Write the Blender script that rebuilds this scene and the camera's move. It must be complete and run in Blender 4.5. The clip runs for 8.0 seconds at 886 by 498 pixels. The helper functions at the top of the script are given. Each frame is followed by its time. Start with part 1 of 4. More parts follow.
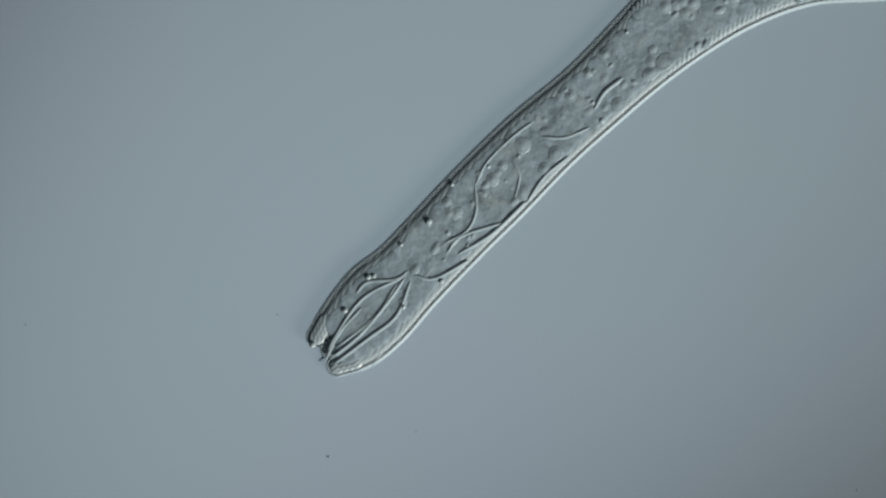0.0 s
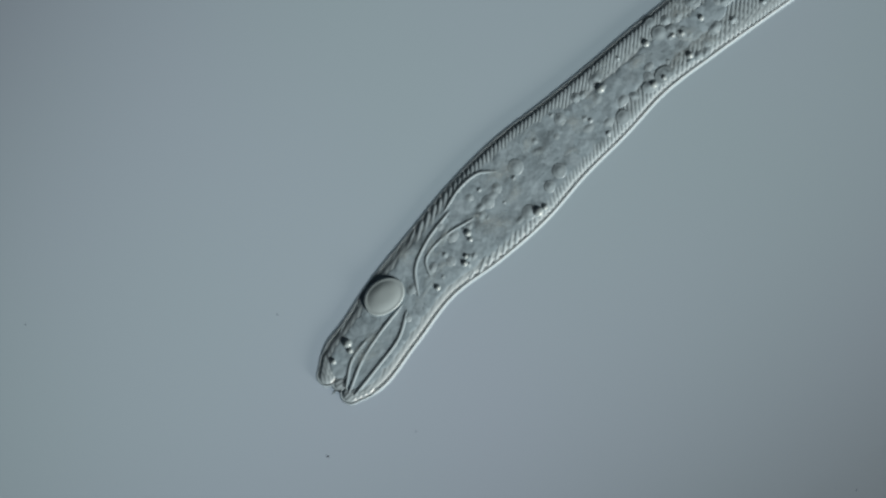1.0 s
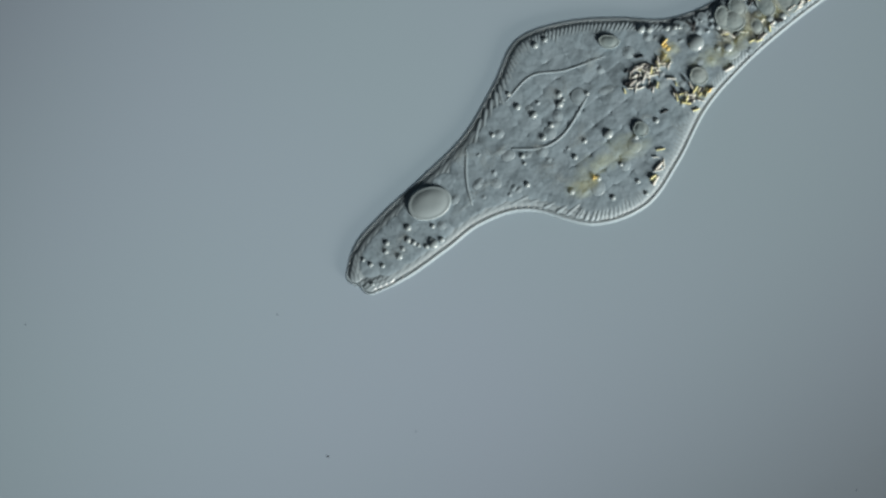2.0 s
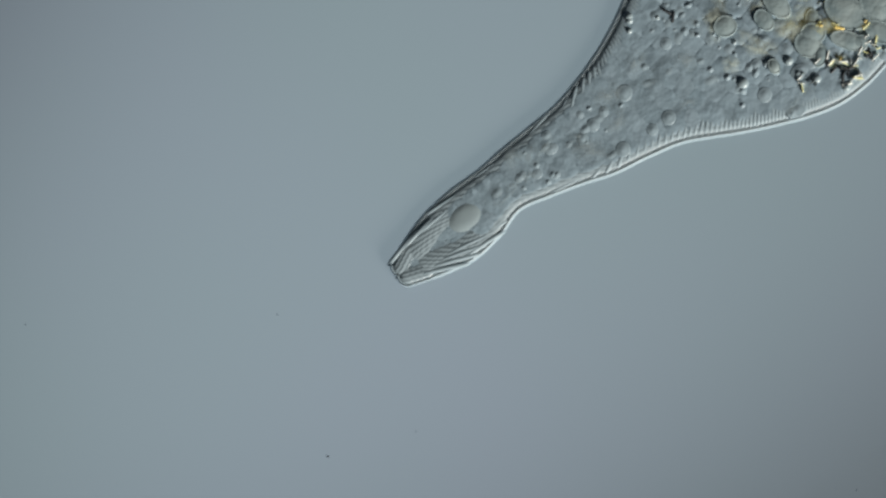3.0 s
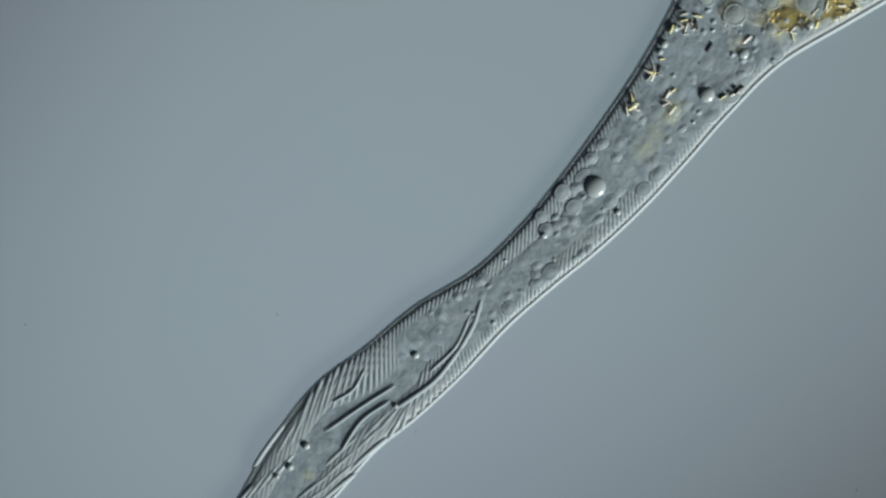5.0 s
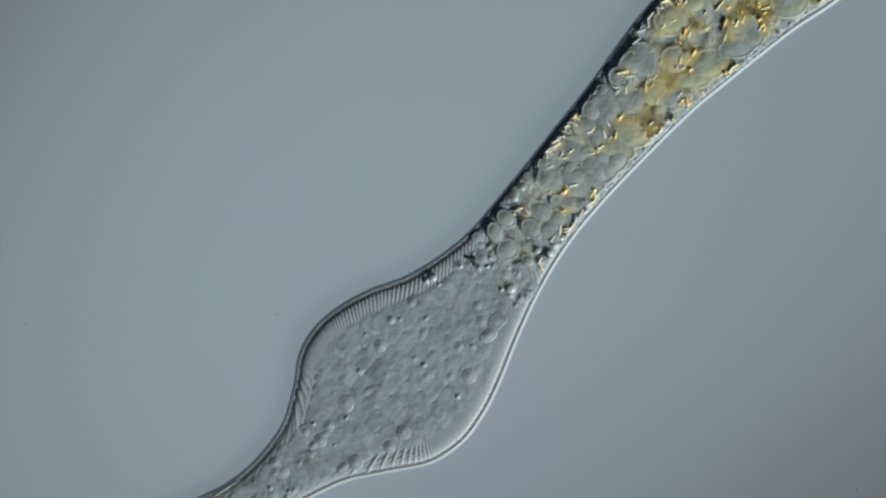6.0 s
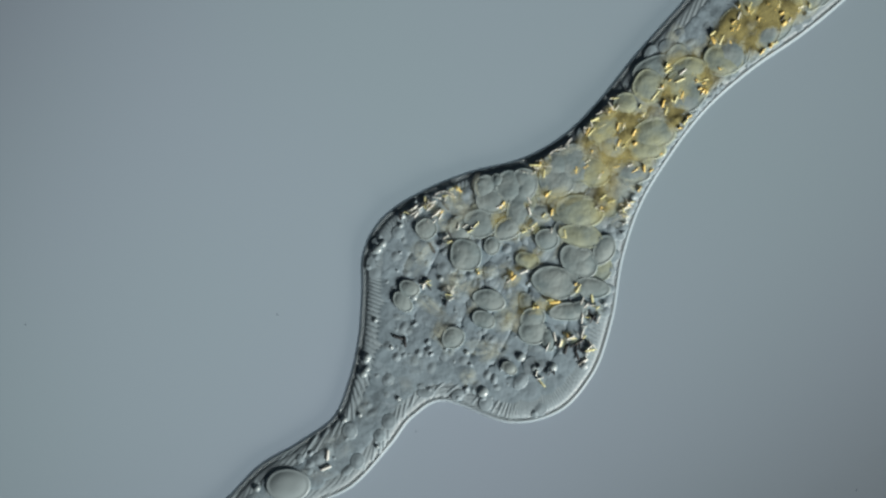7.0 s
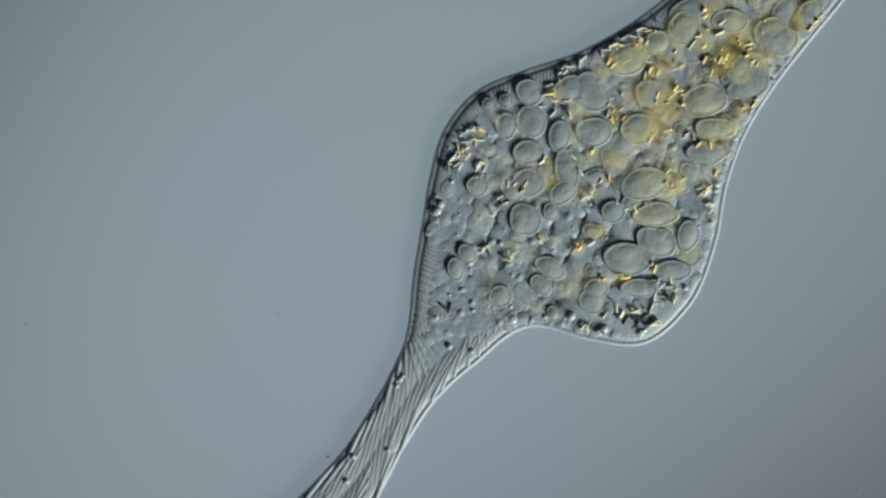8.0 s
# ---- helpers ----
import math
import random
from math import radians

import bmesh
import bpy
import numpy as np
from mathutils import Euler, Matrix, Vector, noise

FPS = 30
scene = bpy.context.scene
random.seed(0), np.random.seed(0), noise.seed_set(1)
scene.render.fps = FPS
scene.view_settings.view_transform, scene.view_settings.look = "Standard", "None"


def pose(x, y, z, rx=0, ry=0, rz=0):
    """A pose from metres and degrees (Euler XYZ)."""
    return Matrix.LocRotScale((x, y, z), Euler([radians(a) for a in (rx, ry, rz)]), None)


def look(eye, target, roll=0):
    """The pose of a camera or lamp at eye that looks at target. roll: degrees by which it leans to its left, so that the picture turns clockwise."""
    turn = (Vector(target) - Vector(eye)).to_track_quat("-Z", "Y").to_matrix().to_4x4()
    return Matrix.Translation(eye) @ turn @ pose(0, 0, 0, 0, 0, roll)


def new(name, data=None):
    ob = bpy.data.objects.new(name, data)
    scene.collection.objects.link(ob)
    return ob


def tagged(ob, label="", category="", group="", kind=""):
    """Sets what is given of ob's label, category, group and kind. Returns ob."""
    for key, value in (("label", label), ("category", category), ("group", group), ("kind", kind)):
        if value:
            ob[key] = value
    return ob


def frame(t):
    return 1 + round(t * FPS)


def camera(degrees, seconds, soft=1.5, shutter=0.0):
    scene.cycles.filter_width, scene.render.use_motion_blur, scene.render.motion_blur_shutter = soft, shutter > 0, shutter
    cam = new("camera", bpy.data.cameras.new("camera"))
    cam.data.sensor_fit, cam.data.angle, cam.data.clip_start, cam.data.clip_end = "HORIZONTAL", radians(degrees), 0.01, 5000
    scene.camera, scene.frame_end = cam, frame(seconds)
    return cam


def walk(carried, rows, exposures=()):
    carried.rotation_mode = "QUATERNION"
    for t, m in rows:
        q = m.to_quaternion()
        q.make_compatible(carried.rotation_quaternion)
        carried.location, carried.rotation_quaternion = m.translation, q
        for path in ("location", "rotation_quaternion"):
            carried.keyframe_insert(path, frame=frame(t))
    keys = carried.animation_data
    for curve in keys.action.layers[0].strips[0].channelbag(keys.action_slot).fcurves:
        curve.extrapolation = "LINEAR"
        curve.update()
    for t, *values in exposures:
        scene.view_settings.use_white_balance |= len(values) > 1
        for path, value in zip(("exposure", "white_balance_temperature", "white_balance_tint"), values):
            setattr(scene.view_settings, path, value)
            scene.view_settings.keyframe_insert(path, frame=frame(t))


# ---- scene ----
# A step is one thousandth of a metre: the microscope's field is 1568 steps wide and 882 high, x to the right and y down from its upper left corner.
MM = 0.001
EYE = 4.0
cam = camera(22.24, 8.0, soft=2.5)
cam.data.dof.use_dof = True
cam.data.dof.focus_distance = EYE - 0.014
cam.data.dof.aperture_fstop = 0.14
walk(cam, [(0.0, pose(0, 0, EYE)), (8.0, pose(0, 0, EYE))])

# ---- light: an added oblique relief beam and a weak even field ----
world = bpy.data.worlds.new("field")
scene.world = world
world.use_nodes = True
world.node_tree.nodes["Background"].inputs["Color"].default_value = (0.62, 0.78, 0.9, 1)
world.node_tree.nodes["Background"].inputs["Strength"].default_value = 0.03


def spot(name, watts, tint, wide, soft, eye, target):
    data = bpy.data.lights.new(name, "SPOT")
    data.energy, data.color = watts, tint
    data.spot_size, data.spot_blend, data.shadow_soft_size = radians(wide), 1.0, soft
    ob = new(name, data)
    ob.matrix_world = look(eye, target)


# oblique beam added above for the relief, and the lamp below the translucent slide
spot("condenser_beam", 5600, (1.0, 0.96, 0.86), 44, 1.6, (5.8, -5.3, 2.75), (0.1, 0.25, 0.0))
spot("field_lamp", 9250, (0.93, 1.0, 1.02), 13.1, 0.4, (-7.41, -6.74, -5.5), (0.39, 0.56, 0.0))


# ---- materials ----
def material(name, base, rough=0.6, spec=0.3):
    m = bpy.data.materials.new(name)
    m.use_nodes = True
    b = m.node_tree.nodes["Principled BSDF"]
    b.inputs["Base Color"].default_value = (*base, 1)
    b.inputs["Roughness"].default_value = rough
    b.inputs["Specular IOR Level"].default_value = spec
    return m, m.node_tree, b


def add(tree, kind, **values):
    n = tree.nodes.new(kind)
    for key, value in values.items():
        n.inputs[key].default_value = value
    return n


def mottled(tree, b, low, high, size, detail=4.0, spread=0.5):
    """Base colour that drifts between two tints."""
    co = add(tree, "ShaderNodeTexCoord")
    no = add(tree, "ShaderNodeTexNoise", Scale=size, Detail=detail)
    mix = tree.nodes.new("ShaderNodeMix")
    mix.data_type = "RGBA"
    mix.inputs[6].default_value, mix.inputs[7].default_value = [(c[0], c[1] * 1.02, min(1.0, c[2] * 1.07), 1) for c in (low, high)]
    tree.links.new(co.outputs["Object"], no.inputs["Vector"])
    hard = add(tree, "ShaderNodeMapRange")
    hard.inputs["From Min"].default_value, hard.inputs["From Max"].default_value = 0.5 - spread, 0.5 + spread
    tree.links.new(no.outputs["Fac"], hard.inputs["Value"])
    tree.links.new(hard.outputs["Result"], mix.inputs[0])
    tree.links.new(mix.outputs[2], b.inputs["Base Color"])
    return co, no


def slide_material():
    """Frosted, wet glass: it scatters the beam above and lets the lamp below through."""
    m, tree, b = material("wet_glass_slide", (0.07, 0.078, 0.085), 0.95, 0.0)
    co, no = mottled(tree, b, (0.068, 0.08, 0.082), (0.074, 0.079, 0.09), 0.9, 2.0)
    glow = add(tree, "ShaderNodeBsdfTranslucent")
    tint = tree.nodes.new("ShaderNodeMix")
    tint.data_type = "RGBA"
    tint.inputs[6].default_value, tint.inputs[7].default_value = (0.25, 0.325, 0.325, 1), (0.285, 0.31, 0.375, 1)
    both = add(tree, "ShaderNodeAddShader")
    tree.links.new(no.outputs["Fac"], tint.inputs[0])
    tree.links.new(tint.outputs[2], glow.inputs["Color"])
    tree.links.new(b.outputs["BSDF"], both.inputs[0])
    tree.links.new(glow.outputs["BSDF"], both.inputs[1])
    tree.links.new(both.outputs["Shader"], tree.nodes["Material Output"].inputs["Surface"])
    return m


def pellicle_material(phase):
    """Grey gel with fine oblique strips."""
    m, tree, b = material("striped_pellicle", (0.3, 0.37, 0.41), 0.42, 0.8)
    co, no = mottled(tree, b, (0.285, 0.36, 0.395), (0.34, 0.41, 0.445), 9.0)
    turn = add(tree, "ShaderNodeMapping")
    turn.inputs["Rotation"].default_value = (0, 0, radians(110))
    wave = add(tree, "ShaderNodeTexWave", Scale=math.pi / 10 / 0.00728, Distortion=0.9)
    wave.inputs["Detail Scale"].default_value = 0.4
    wave.inputs["Phase Offset"].default_value = phase
    wave.bands_direction = "X"
    # the strips fade out over the rounded border
    far = add(tree, "ShaderNodeVectorMath")
    far.operation = "LENGTH"
    fade = add(tree, "ShaderNodeMapRange")
    fade.inputs["From Min"].default_value, fade.inputs["From Max"].default_value = 0.011, 0.0185
    fade.inputs["To Min"].default_value, fade.inputs["To Max"].default_value = 0.2, 0.0
    flat = add(tree, "ShaderNodeVectorMath")
    flat.operation = "MULTIPLY"
    flat.inputs[1].default_value = (1, 1, 0)
    bump = add(tree, "ShaderNodeBump", Distance=0.0028)
    tree.links.new(co.outputs["Object"], flat.inputs[0])
    tree.links.new(flat.outputs["Vector"], far.inputs[0])
    tree.links.new(far.outputs["Value"], fade.inputs["Value"])
    tree.links.new(fade.outputs["Result"], bump.inputs["Strength"])
    tree.links.new(co.outputs["Object"], turn.inputs["Vector"])
    tree.links.new(turn.outputs["Vector"], wave.inputs["Vector"])
    tree.links.new(wave.outputs["Fac"], bump.inputs["Height"])
    tree.links.new(bump.outputs["Normal"], b.inputs["Normal"])
    return m


def gel_material(name, low, high, rough=0.45, spec=0.4, relief=0.006, grain=45.0, spread=0.5, size=16.0):
    """Soft cell matter: two tints, each piece with a grain of its own."""
    m, tree, b = material(name, low, rough, spec)
    co, no = mottled(tree, b, low, high, size, spread=spread)
    info = add(tree, "ShaderNodeObjectInfo")
    shift = add(tree, "ShaderNodeVectorMath")
    shift.operation = "ADD"
    scale = add(tree, "ShaderNodeMath")
    scale.operation = "MULTIPLY"
    scale.inputs[1].default_value = 40.0
    tree.links.new(info.outputs["Random"], scale.inputs[0])
    tree.links.new(co.outputs["Object"], shift.inputs[0])
    tree.links.new(scale.outputs[0], shift.inputs[1])
    tree.links.new(shift.outputs["Vector"], no.inputs["Vector"])
    fine = add(tree, "ShaderNodeTexNoise", Scale=grain, Detail=3.0)
    bump = add(tree, "ShaderNodeBump", Strength=0.7, Distance=relief)
    tree.links.new(shift.outputs["Vector"], fine.inputs["Vector"])
    tree.links.new(fine.outputs["Fac"], bump.inputs["Height"])
    tree.links.new(bump.outputs["Normal"], b.inputs["Normal"])
    return m


SLIDE, PELLICLE = slide_material(), [pellicle_material(p) for p in (0.0, math.pi)]
PLASM = gel_material("granular_cytoplasm", (0.24, 0.325, 0.375), (0.31, 0.39, 0.44), relief=0.008, grain=23)
STARCH = gel_material("grey_paramylon", (0.22, 0.29, 0.305), (0.36, 0.425, 0.42), 0.38, 0.45, 0.005, 34, spread=0.2, size=26.0)
AMBER = gel_material("amber_paramylon", (0.24, 0.305, 0.295), (0.46, 0.50, 0.34), 0.38, 0.45, 0.005, 34, spread=0.18, size=22.0)


def film_material(name, base, reach, most):
    """A cloudy film, matter or painted light, thinning to nothing towards its border."""
    m, tree, b = material(name, base, 0.6, 0.2)
    co = add(tree, "ShaderNodeTexCoord")
    info = add(tree, "ShaderNodeObjectInfo")
    shift = add(tree, "ShaderNodeVectorMath")
    shift.operation = "ADD"
    scale = add(tree, "ShaderNodeMath")
    scale.operation = "MULTIPLY"
    scale.inputs[1].default_value = 40.0
    no = add(tree, "ShaderNodeTexNoise", Scale=48.0, Detail=3.0)
    far = add(tree, "ShaderNodeVectorMath")
    far.operation = "LENGTH"
    thin = add(tree, "ShaderNodeMapRange")
    thin.inputs["From Min"].default_value, thin.inputs["From Max"].default_value = 0.15 * reach, 0.95 * reach
    thin.inputs["To Min"].default_value, thin.inputs["To Max"].default_value = most, 0.0
    patchy = add(tree, "ShaderNodeMapRange")
    patchy.inputs["From Min"].default_value, patchy.inputs["From Max"].default_value = 0.36, 0.6
    both = add(tree, "ShaderNodeMath")
    both.operation = "MULTIPLY"
    lets, mix = add(tree, "ShaderNodeBsdfTransparent"), add(tree, "ShaderNodeMixShader")
    tree.links.new(info.outputs["Random"], scale.inputs[0])
    tree.links.new(co.outputs["Object"], shift.inputs[0])
    tree.links.new(scale.outputs[0], shift.inputs[1])
    tree.links.new(shift.outputs["Vector"], no.inputs["Vector"])
    tree.links.new(co.outputs["Object"], far.inputs[0])
    tree.links.new(far.outputs["Value"], thin.inputs["Value"])
    tree.links.new(no.outputs["Fac"], patchy.inputs["Value"])
    tree.links.new(thin.outputs["Result"], both.inputs[0])
    tree.links.new(patchy.outputs["Result"], both.inputs[1])
    tree.links.new(both.outputs[0], mix.inputs["Fac"])
    tree.links.new(lets.outputs["BSDF"], mix.inputs[1])
    tree.links.new(b.outputs["BSDF"], mix.inputs[2])
    tree.links.new(mix.outputs["Shader"], tree.nodes["Material Output"].inputs["Surface"])
    return m


AMBER_PLASM = film_material("amber_cytoplasm", (1.0, 0.92, 0.42), 0.032, 0.29)
LIME_PLASM = film_material("lime_cytoplasm", (0.84, 0.90, 0.55), 0.032, 0.27)
# pale, grey and dark films: the cytoplasm's blurred light and shade put into colour
LIGHT_FILM = film_material("pale_cytoplasm", (0.74, 0.82, 0.74), 0.034, 0.55)
GREY_LIGHT_FILM = film_material("grey_cytoplasm", (0.48, 0.58, 0.63), 0.034, 0.5)
SHADE_FILM = film_material("dark_cytoplasm", (0.10, 0.13, 0.145), 0.034, 0.28)
PIGMENT = gel_material("orange_pigment", (0.98, 0.64, 0.14), (1.0, 0.84, 0.36), 0.4, 0.5, 0.002, 60)
LEMON = gel_material("yellow_pigment", (0.86, 0.80, 0.30), (0.94, 0.92, 0.60), 0.4, 0.5, 0.002, 60)
CLEAR = gel_material("clear_vacuole", (0.29, 0.36, 0.385), (0.35, 0.42, 0.435), 0.35, 0.45, 0.001, 30)
VESICLE = gel_material("clear_vesicle", (0.255, 0.335, 0.375), (0.335, 0.41, 0.45), 0.4, 0.35, 0.002, 30)
BEAD = gel_material("refractile_granule", (0.27, 0.34, 0.365), (0.35, 0.415, 0.43), 0.28, 0.6, 0.001, 30)
PALE = gel_material("pale_rod", (0.8, 0.82, 0.74), (0.88, 0.88, 0.82), 0.3, 0.6, 0.001, 30)
DARK = gel_material("dark_rod", (0.02, 0.025, 0.03), (0.07, 0.075, 0.08), 0.4, 0.4, 0.001, 30)
PINK = film_material("pink_eyespot", (0.98, 0.72, 0.62), 0.021, 0.75)
STRAND = gel_material("grey_fibre", (0.28, 0.36, 0.40), (0.34, 0.42, 0.455), 0.45, 0.35, 0.001, 30)


# ---- mesh helpers ----
def cap(bm, ring):
    """Closes a body underneath with a face of its own, so that the sides keep their slope in the shading."""
    bm.faces.new([bm.verts.new(v.co) for v in ring[::-1]])


def linked(name, me, parent=None, label=""):
    ob = new(name, me)
    ob.parent = parent
    return tagged(ob, label)


def finish(bm, name, mat):
    me = bpy.data.meshes.new(name)
    for f in bm.faces:
        f.smooth = True
    bm.normal_update()
    bm.to_mesh(me)
    bm.free()
    me.materials.append(mat)
    return me


def pill(name, mat, long, wide, profile, sides=40):
    """A flat-topped body of stadium plan (long x wide) built ring on ring; profile: inset and height of each ring."""
    bm = bmesh.new()
    r0, half = wide / 2, max(0.0, (long - wide) / 2)
    rings = []
    for inset, z in profile:
        r = max(r0 - inset, 0.05)
        ring = []
        for i in range(sides):
            a = 2 * math.pi * (i + 0.5) / sides
            x = r * math.cos(a) + math.copysign(half, math.cos(a))
            ring.append(bm.verts.new((x * MM, r * math.sin(a) * MM, z * MM)))
        rings.append(ring)
    for a, b in zip(rings, rings[1:]):
        for i in range(sides):
            j = (i + 1) % sides
            bm.faces.new((a[i], a[j], b[j], b[i]))
    bm.faces.new(rings[-1])
    cap(bm, rings[0])
    return finish(bm, name, mat)


# ---- the slide ----
bm = bmesh.new()
bmesh.ops.create_grid(bm, x_segments=8, y_segments=8, size=9.0)
tagged(linked("ground", finish(bm, "slide", SLIDE)), "blue-grey glass slide under a clear film of water", "slide", kind="structure")

# ---- dust on the slide ----
dust_data = bmesh.new()
bmesh.ops.create_icosphere(dust_data, subdivisions=2, radius=1.0)
DUST, dust_tree, dust_node = material("black_dust", (0.01, 0.01, 0.012), 0.7, 0.2)
mottled(dust_tree, dust_node, (0.006, 0.006, 0.007), (0.03, 0.03, 0.032), 900.0)
dust_mesh = finish(dust_data, "dust_speck", DUST)
for x, y, r in ((580, 809, 2.2), (43, 575, 1.3), (736, 765, 1.1), (490, 557, 1.0), (1518, 869, 1.2)):
    ob = tagged(linked("dust_speck", dust_mesh), "tiny black dust speck on the glass slide", "dust", "dust on the slide")
    ob.scale = (r * MM, r * MM * 0.9, r * MM * 0.6)
    ob.location = ((x - 784) * MM, (441 - y) * MM, r * MM * 0.4)

# ---- the cell ----
cell = tagged(new("flagellate_cell"), "transparent grey metabolic cell with a striped pellicle creeping over the slide", "microorganism")

R = 32.0
RIM = ((0, 0), (0.5, 2.6), (1.4, 5.8), (2.5, 8.8), (3.6, 11.0), (4.6, 12.0), (5.8, 10.9), (7.2, 10.2), (9.0, 10.6), (11.5, 12.2), (14, 13.0), (18, 13.9))
lip_mesh = pill("pellicle_scale", PELLICLE[0], 42, 42, [(0.62 * i, z) for i, z in RIM], 36)
edge_meshes = [pill("pellicle_scale", m, 2 * R, 2 * R, RIM, 44) for m in PELLICLE]
fill_mesh = pill("cytoplasm_plate", PLASM, 80, 80, ((0, 0), (6, 6), (11, 9.5), (15, 12.4), (17, 13.6), (20, 14.1), (24, 14.45), (30, 14.5)), 28)

STRIP = 52.0


def strip(name, mat):
    """One strip of the pellicle: a long low ridge, tapered and rounded down at both ends."""
    bm = bmesh.new()
    rings = []
    for a in (-1, -0.96, -0.9, -0.8, -0.6, -0.3, 0, 0.3, 0.6, 0.8, 0.9, 0.96, 1):
        end = (1 - abs(a)) * STRIP
        fall = 9.5 * math.exp(-end / 3.4) + 2.0 * math.exp(-end / 15)
        half = 3.9 * min(1.0, 0.4 + end / 14)
        bow = 2.0 * (1 - a * a)
        rings.append([bm.verts.new((a * STRIP * MM, (v * half + bow) * MM, (14.0 + h - fall) * MM)) for v, h in ((-1.15, -3.0), (-1, -0.95), (-0.55, 0.05), (0, 0.4), (0.55, 0.05), (1, -0.95), (1.15, -3.0))])
    for a, b in zip(rings, rings[1:]):
        for i in range(6):
            bm.faces.new((a[i], b[i], b[i + 1], a[i + 1]))
    bmesh.ops.recalc_face_normals(bm, faces=bm.faces)
    return finish(bm, name, mat)


strip_mesh = strip("pellicle_strip", gel_material("ridged_pellicle", (0.28, 0.362, 0.402), (0.34, 0.418, 0.458), 0.5, 0.5, 0.001, 60))

STEP = 10.65
N_STRIP = 148
N_EDGE = 180
N_FILL, LANES = 50, 11
sides_of_cell = [[linked("pellicle_scale", edge_meshes[k % 2] if k > 3 else lip_mesh, cell) for side in (0, 1)] for k in range(N_EDGE)]
strips = [[linked("pellicle_strip", strip_mesh, cell) for side in (0, 1)] for k in range(N_STRIP)]
apex = linked("apex", lip_mesh, cell)
plates = [[linked("cytoplasm_plate", fill_mesh, cell) for j in range(LANES)] for i in range(N_FILL)]

TOP = 14.5


def dome(name, mat, rx, ry, h, sides=20):
    """A half-buried round body."""
    bm = bmesh.new()
    rings = []
    for k in range(6):
        a = -0.5 + k * (math.pi / 2 + 0.5) / 6
        rings.append([bm.verts.new((rx * math.cos(a) * math.cos(b) * MM, ry * math.cos(a) * math.sin(b) * MM, h * math.sin(a) * MM))
                      for b in (2 * math.pi * i / sides for i in range(sides))])
    crown = bm.verts.new((0, 0, h * MM))
    for a, b in zip(rings, rings[1:]):
        for i in range(sides):
            bm.faces.new((a[i], a[(i + 1) % sides], b[(i + 1) % sides], b[i]))
    for i in range(sides):
        bm.faces.new((rings[-1][i], rings[-1][(i + 1) % sides], crown))
    cap(bm, rings[0])
    return finish(bm, name, mat)


def swell(name, mat, rx, ry, h, sides=18):
    """A soft round swelling without a sharp border."""
    bm = bmesh.new()
    rings = []
    for k in range(7):
        f = 1 - k / 7
        z = h * (0.5 + 0.5 * math.cos(math.pi * f)) - 0.12 * h
        rings.append([bm.verts.new((rx * f * math.cos(b) * MM, ry * f * math.sin(b) * MM, z * MM)) for b in (2 * math.pi * i / sides for i in range(sides))])
    base = [bm.verts.new((v.co.x, v.co.y, -3 * MM)) for v in rings[0]]
    rings.insert(0, base)
    for a, b in zip(rings, rings[1:]):
        for i in range(sides):
            bm.faces.new((a[i], a[(i + 1) % sides], b[(i + 1) % sides], b[i]))
    bm.faces.new(rings[-1])
    cap(bm, base)
    return finish(bm, name, mat)


GRAIN = ((0, -4), (0, 0), (0.4, 3.0), (1.1, 5.2), (1.9, 6.0), (3.0, 5.5), (4.4, 5.3), (8, 6.2), (12, 6.9), (17, 7.4), (22, 7.5))


def oval(name, mat, long, wide, seed, profile=GRAIN, uneven=0.04):
    """A paramylon grain: a flat-topped lens with a steep border, not quite regular."""
    rnd = random.Random(seed)
    bm = bmesh.new()
    sides = 30
    waves = [(k, rnd.uniform(-uneven, uneven), rnd.uniform(0, 6)) for k in (2, 3, 4)]
    rings = []
    for inset, z in profile:
        ring = []
        for i in range(sides):
            b = 2 * math.pi * i / sides
            r = 1 + sum(a * math.sin(k * b + p) for k, a, p in waves)
            x, y = long / 2 * r * math.cos(b), wide / 2 * r * math.sin(b)
            cut = max(0.1, 1 - inset / max(wide / 2, 24))
            ring.append(bm.verts.new((x * cut * MM, y * cut * MM, z * MM)))
        rings.append(ring)
    for a, b in zip(rings, rings[1:]):
        for i in range(sides):
            bm.faces.new((a[i], a[(i + 1) % sides], b[(i + 1) % sides], b[i]))
    bm.faces.new(rings[-1])
    cap(bm, rings[0])
    return finish(bm, name, mat)


def rod(name, mat, long, thick):
    return pill(name, mat, long, thick, ((0.6, -3), (0, 0), (0.4, thick * 0.22), (thick * 0.25, thick * 0.36)), 14)


def clump(name, mat, seed, spread=15.0, high=5.0, rough=0.55):
    """A crumbly heap of matter with a ragged outline, spread steps in radius."""
    bm = bmesh.new()
    sides, rings = 34, []
    off = Vector((seed * 7.3, seed * 3.1, 0))
    for k in range(8):
        f = 1 - k / 8
        ring = []
        for i in range(sides):
            b = 2 * math.pi * i / sides
            d = Vector((math.cos(b), math.sin(b), 0))
            r = f * spread * (1 + rough * noise.noise(d * 1.1 + off) + 0.6 * rough * noise.noise(d * 3.3 + off))
            p = d * r
            z = high * (1 - f ** 3) * (0.55 + 0.9 * abs(noise.noise(Vector((p.x * 0.05, p.y * 0.22, 0)) * 2 + off)))
            ring.append(bm.verts.new((p.x * MM, 0.75 * p.y * MM, z * MM)))
        rings.append(ring)
    for a, b in zip(rings, rings[1:]):
        for i in range(sides):
            bm.faces.new((a[i], a[(i + 1) % sides], b[(i + 1) % sides], b[i]))
    bm.faces.new(rings[-1])
    return finish(bm, name, mat)


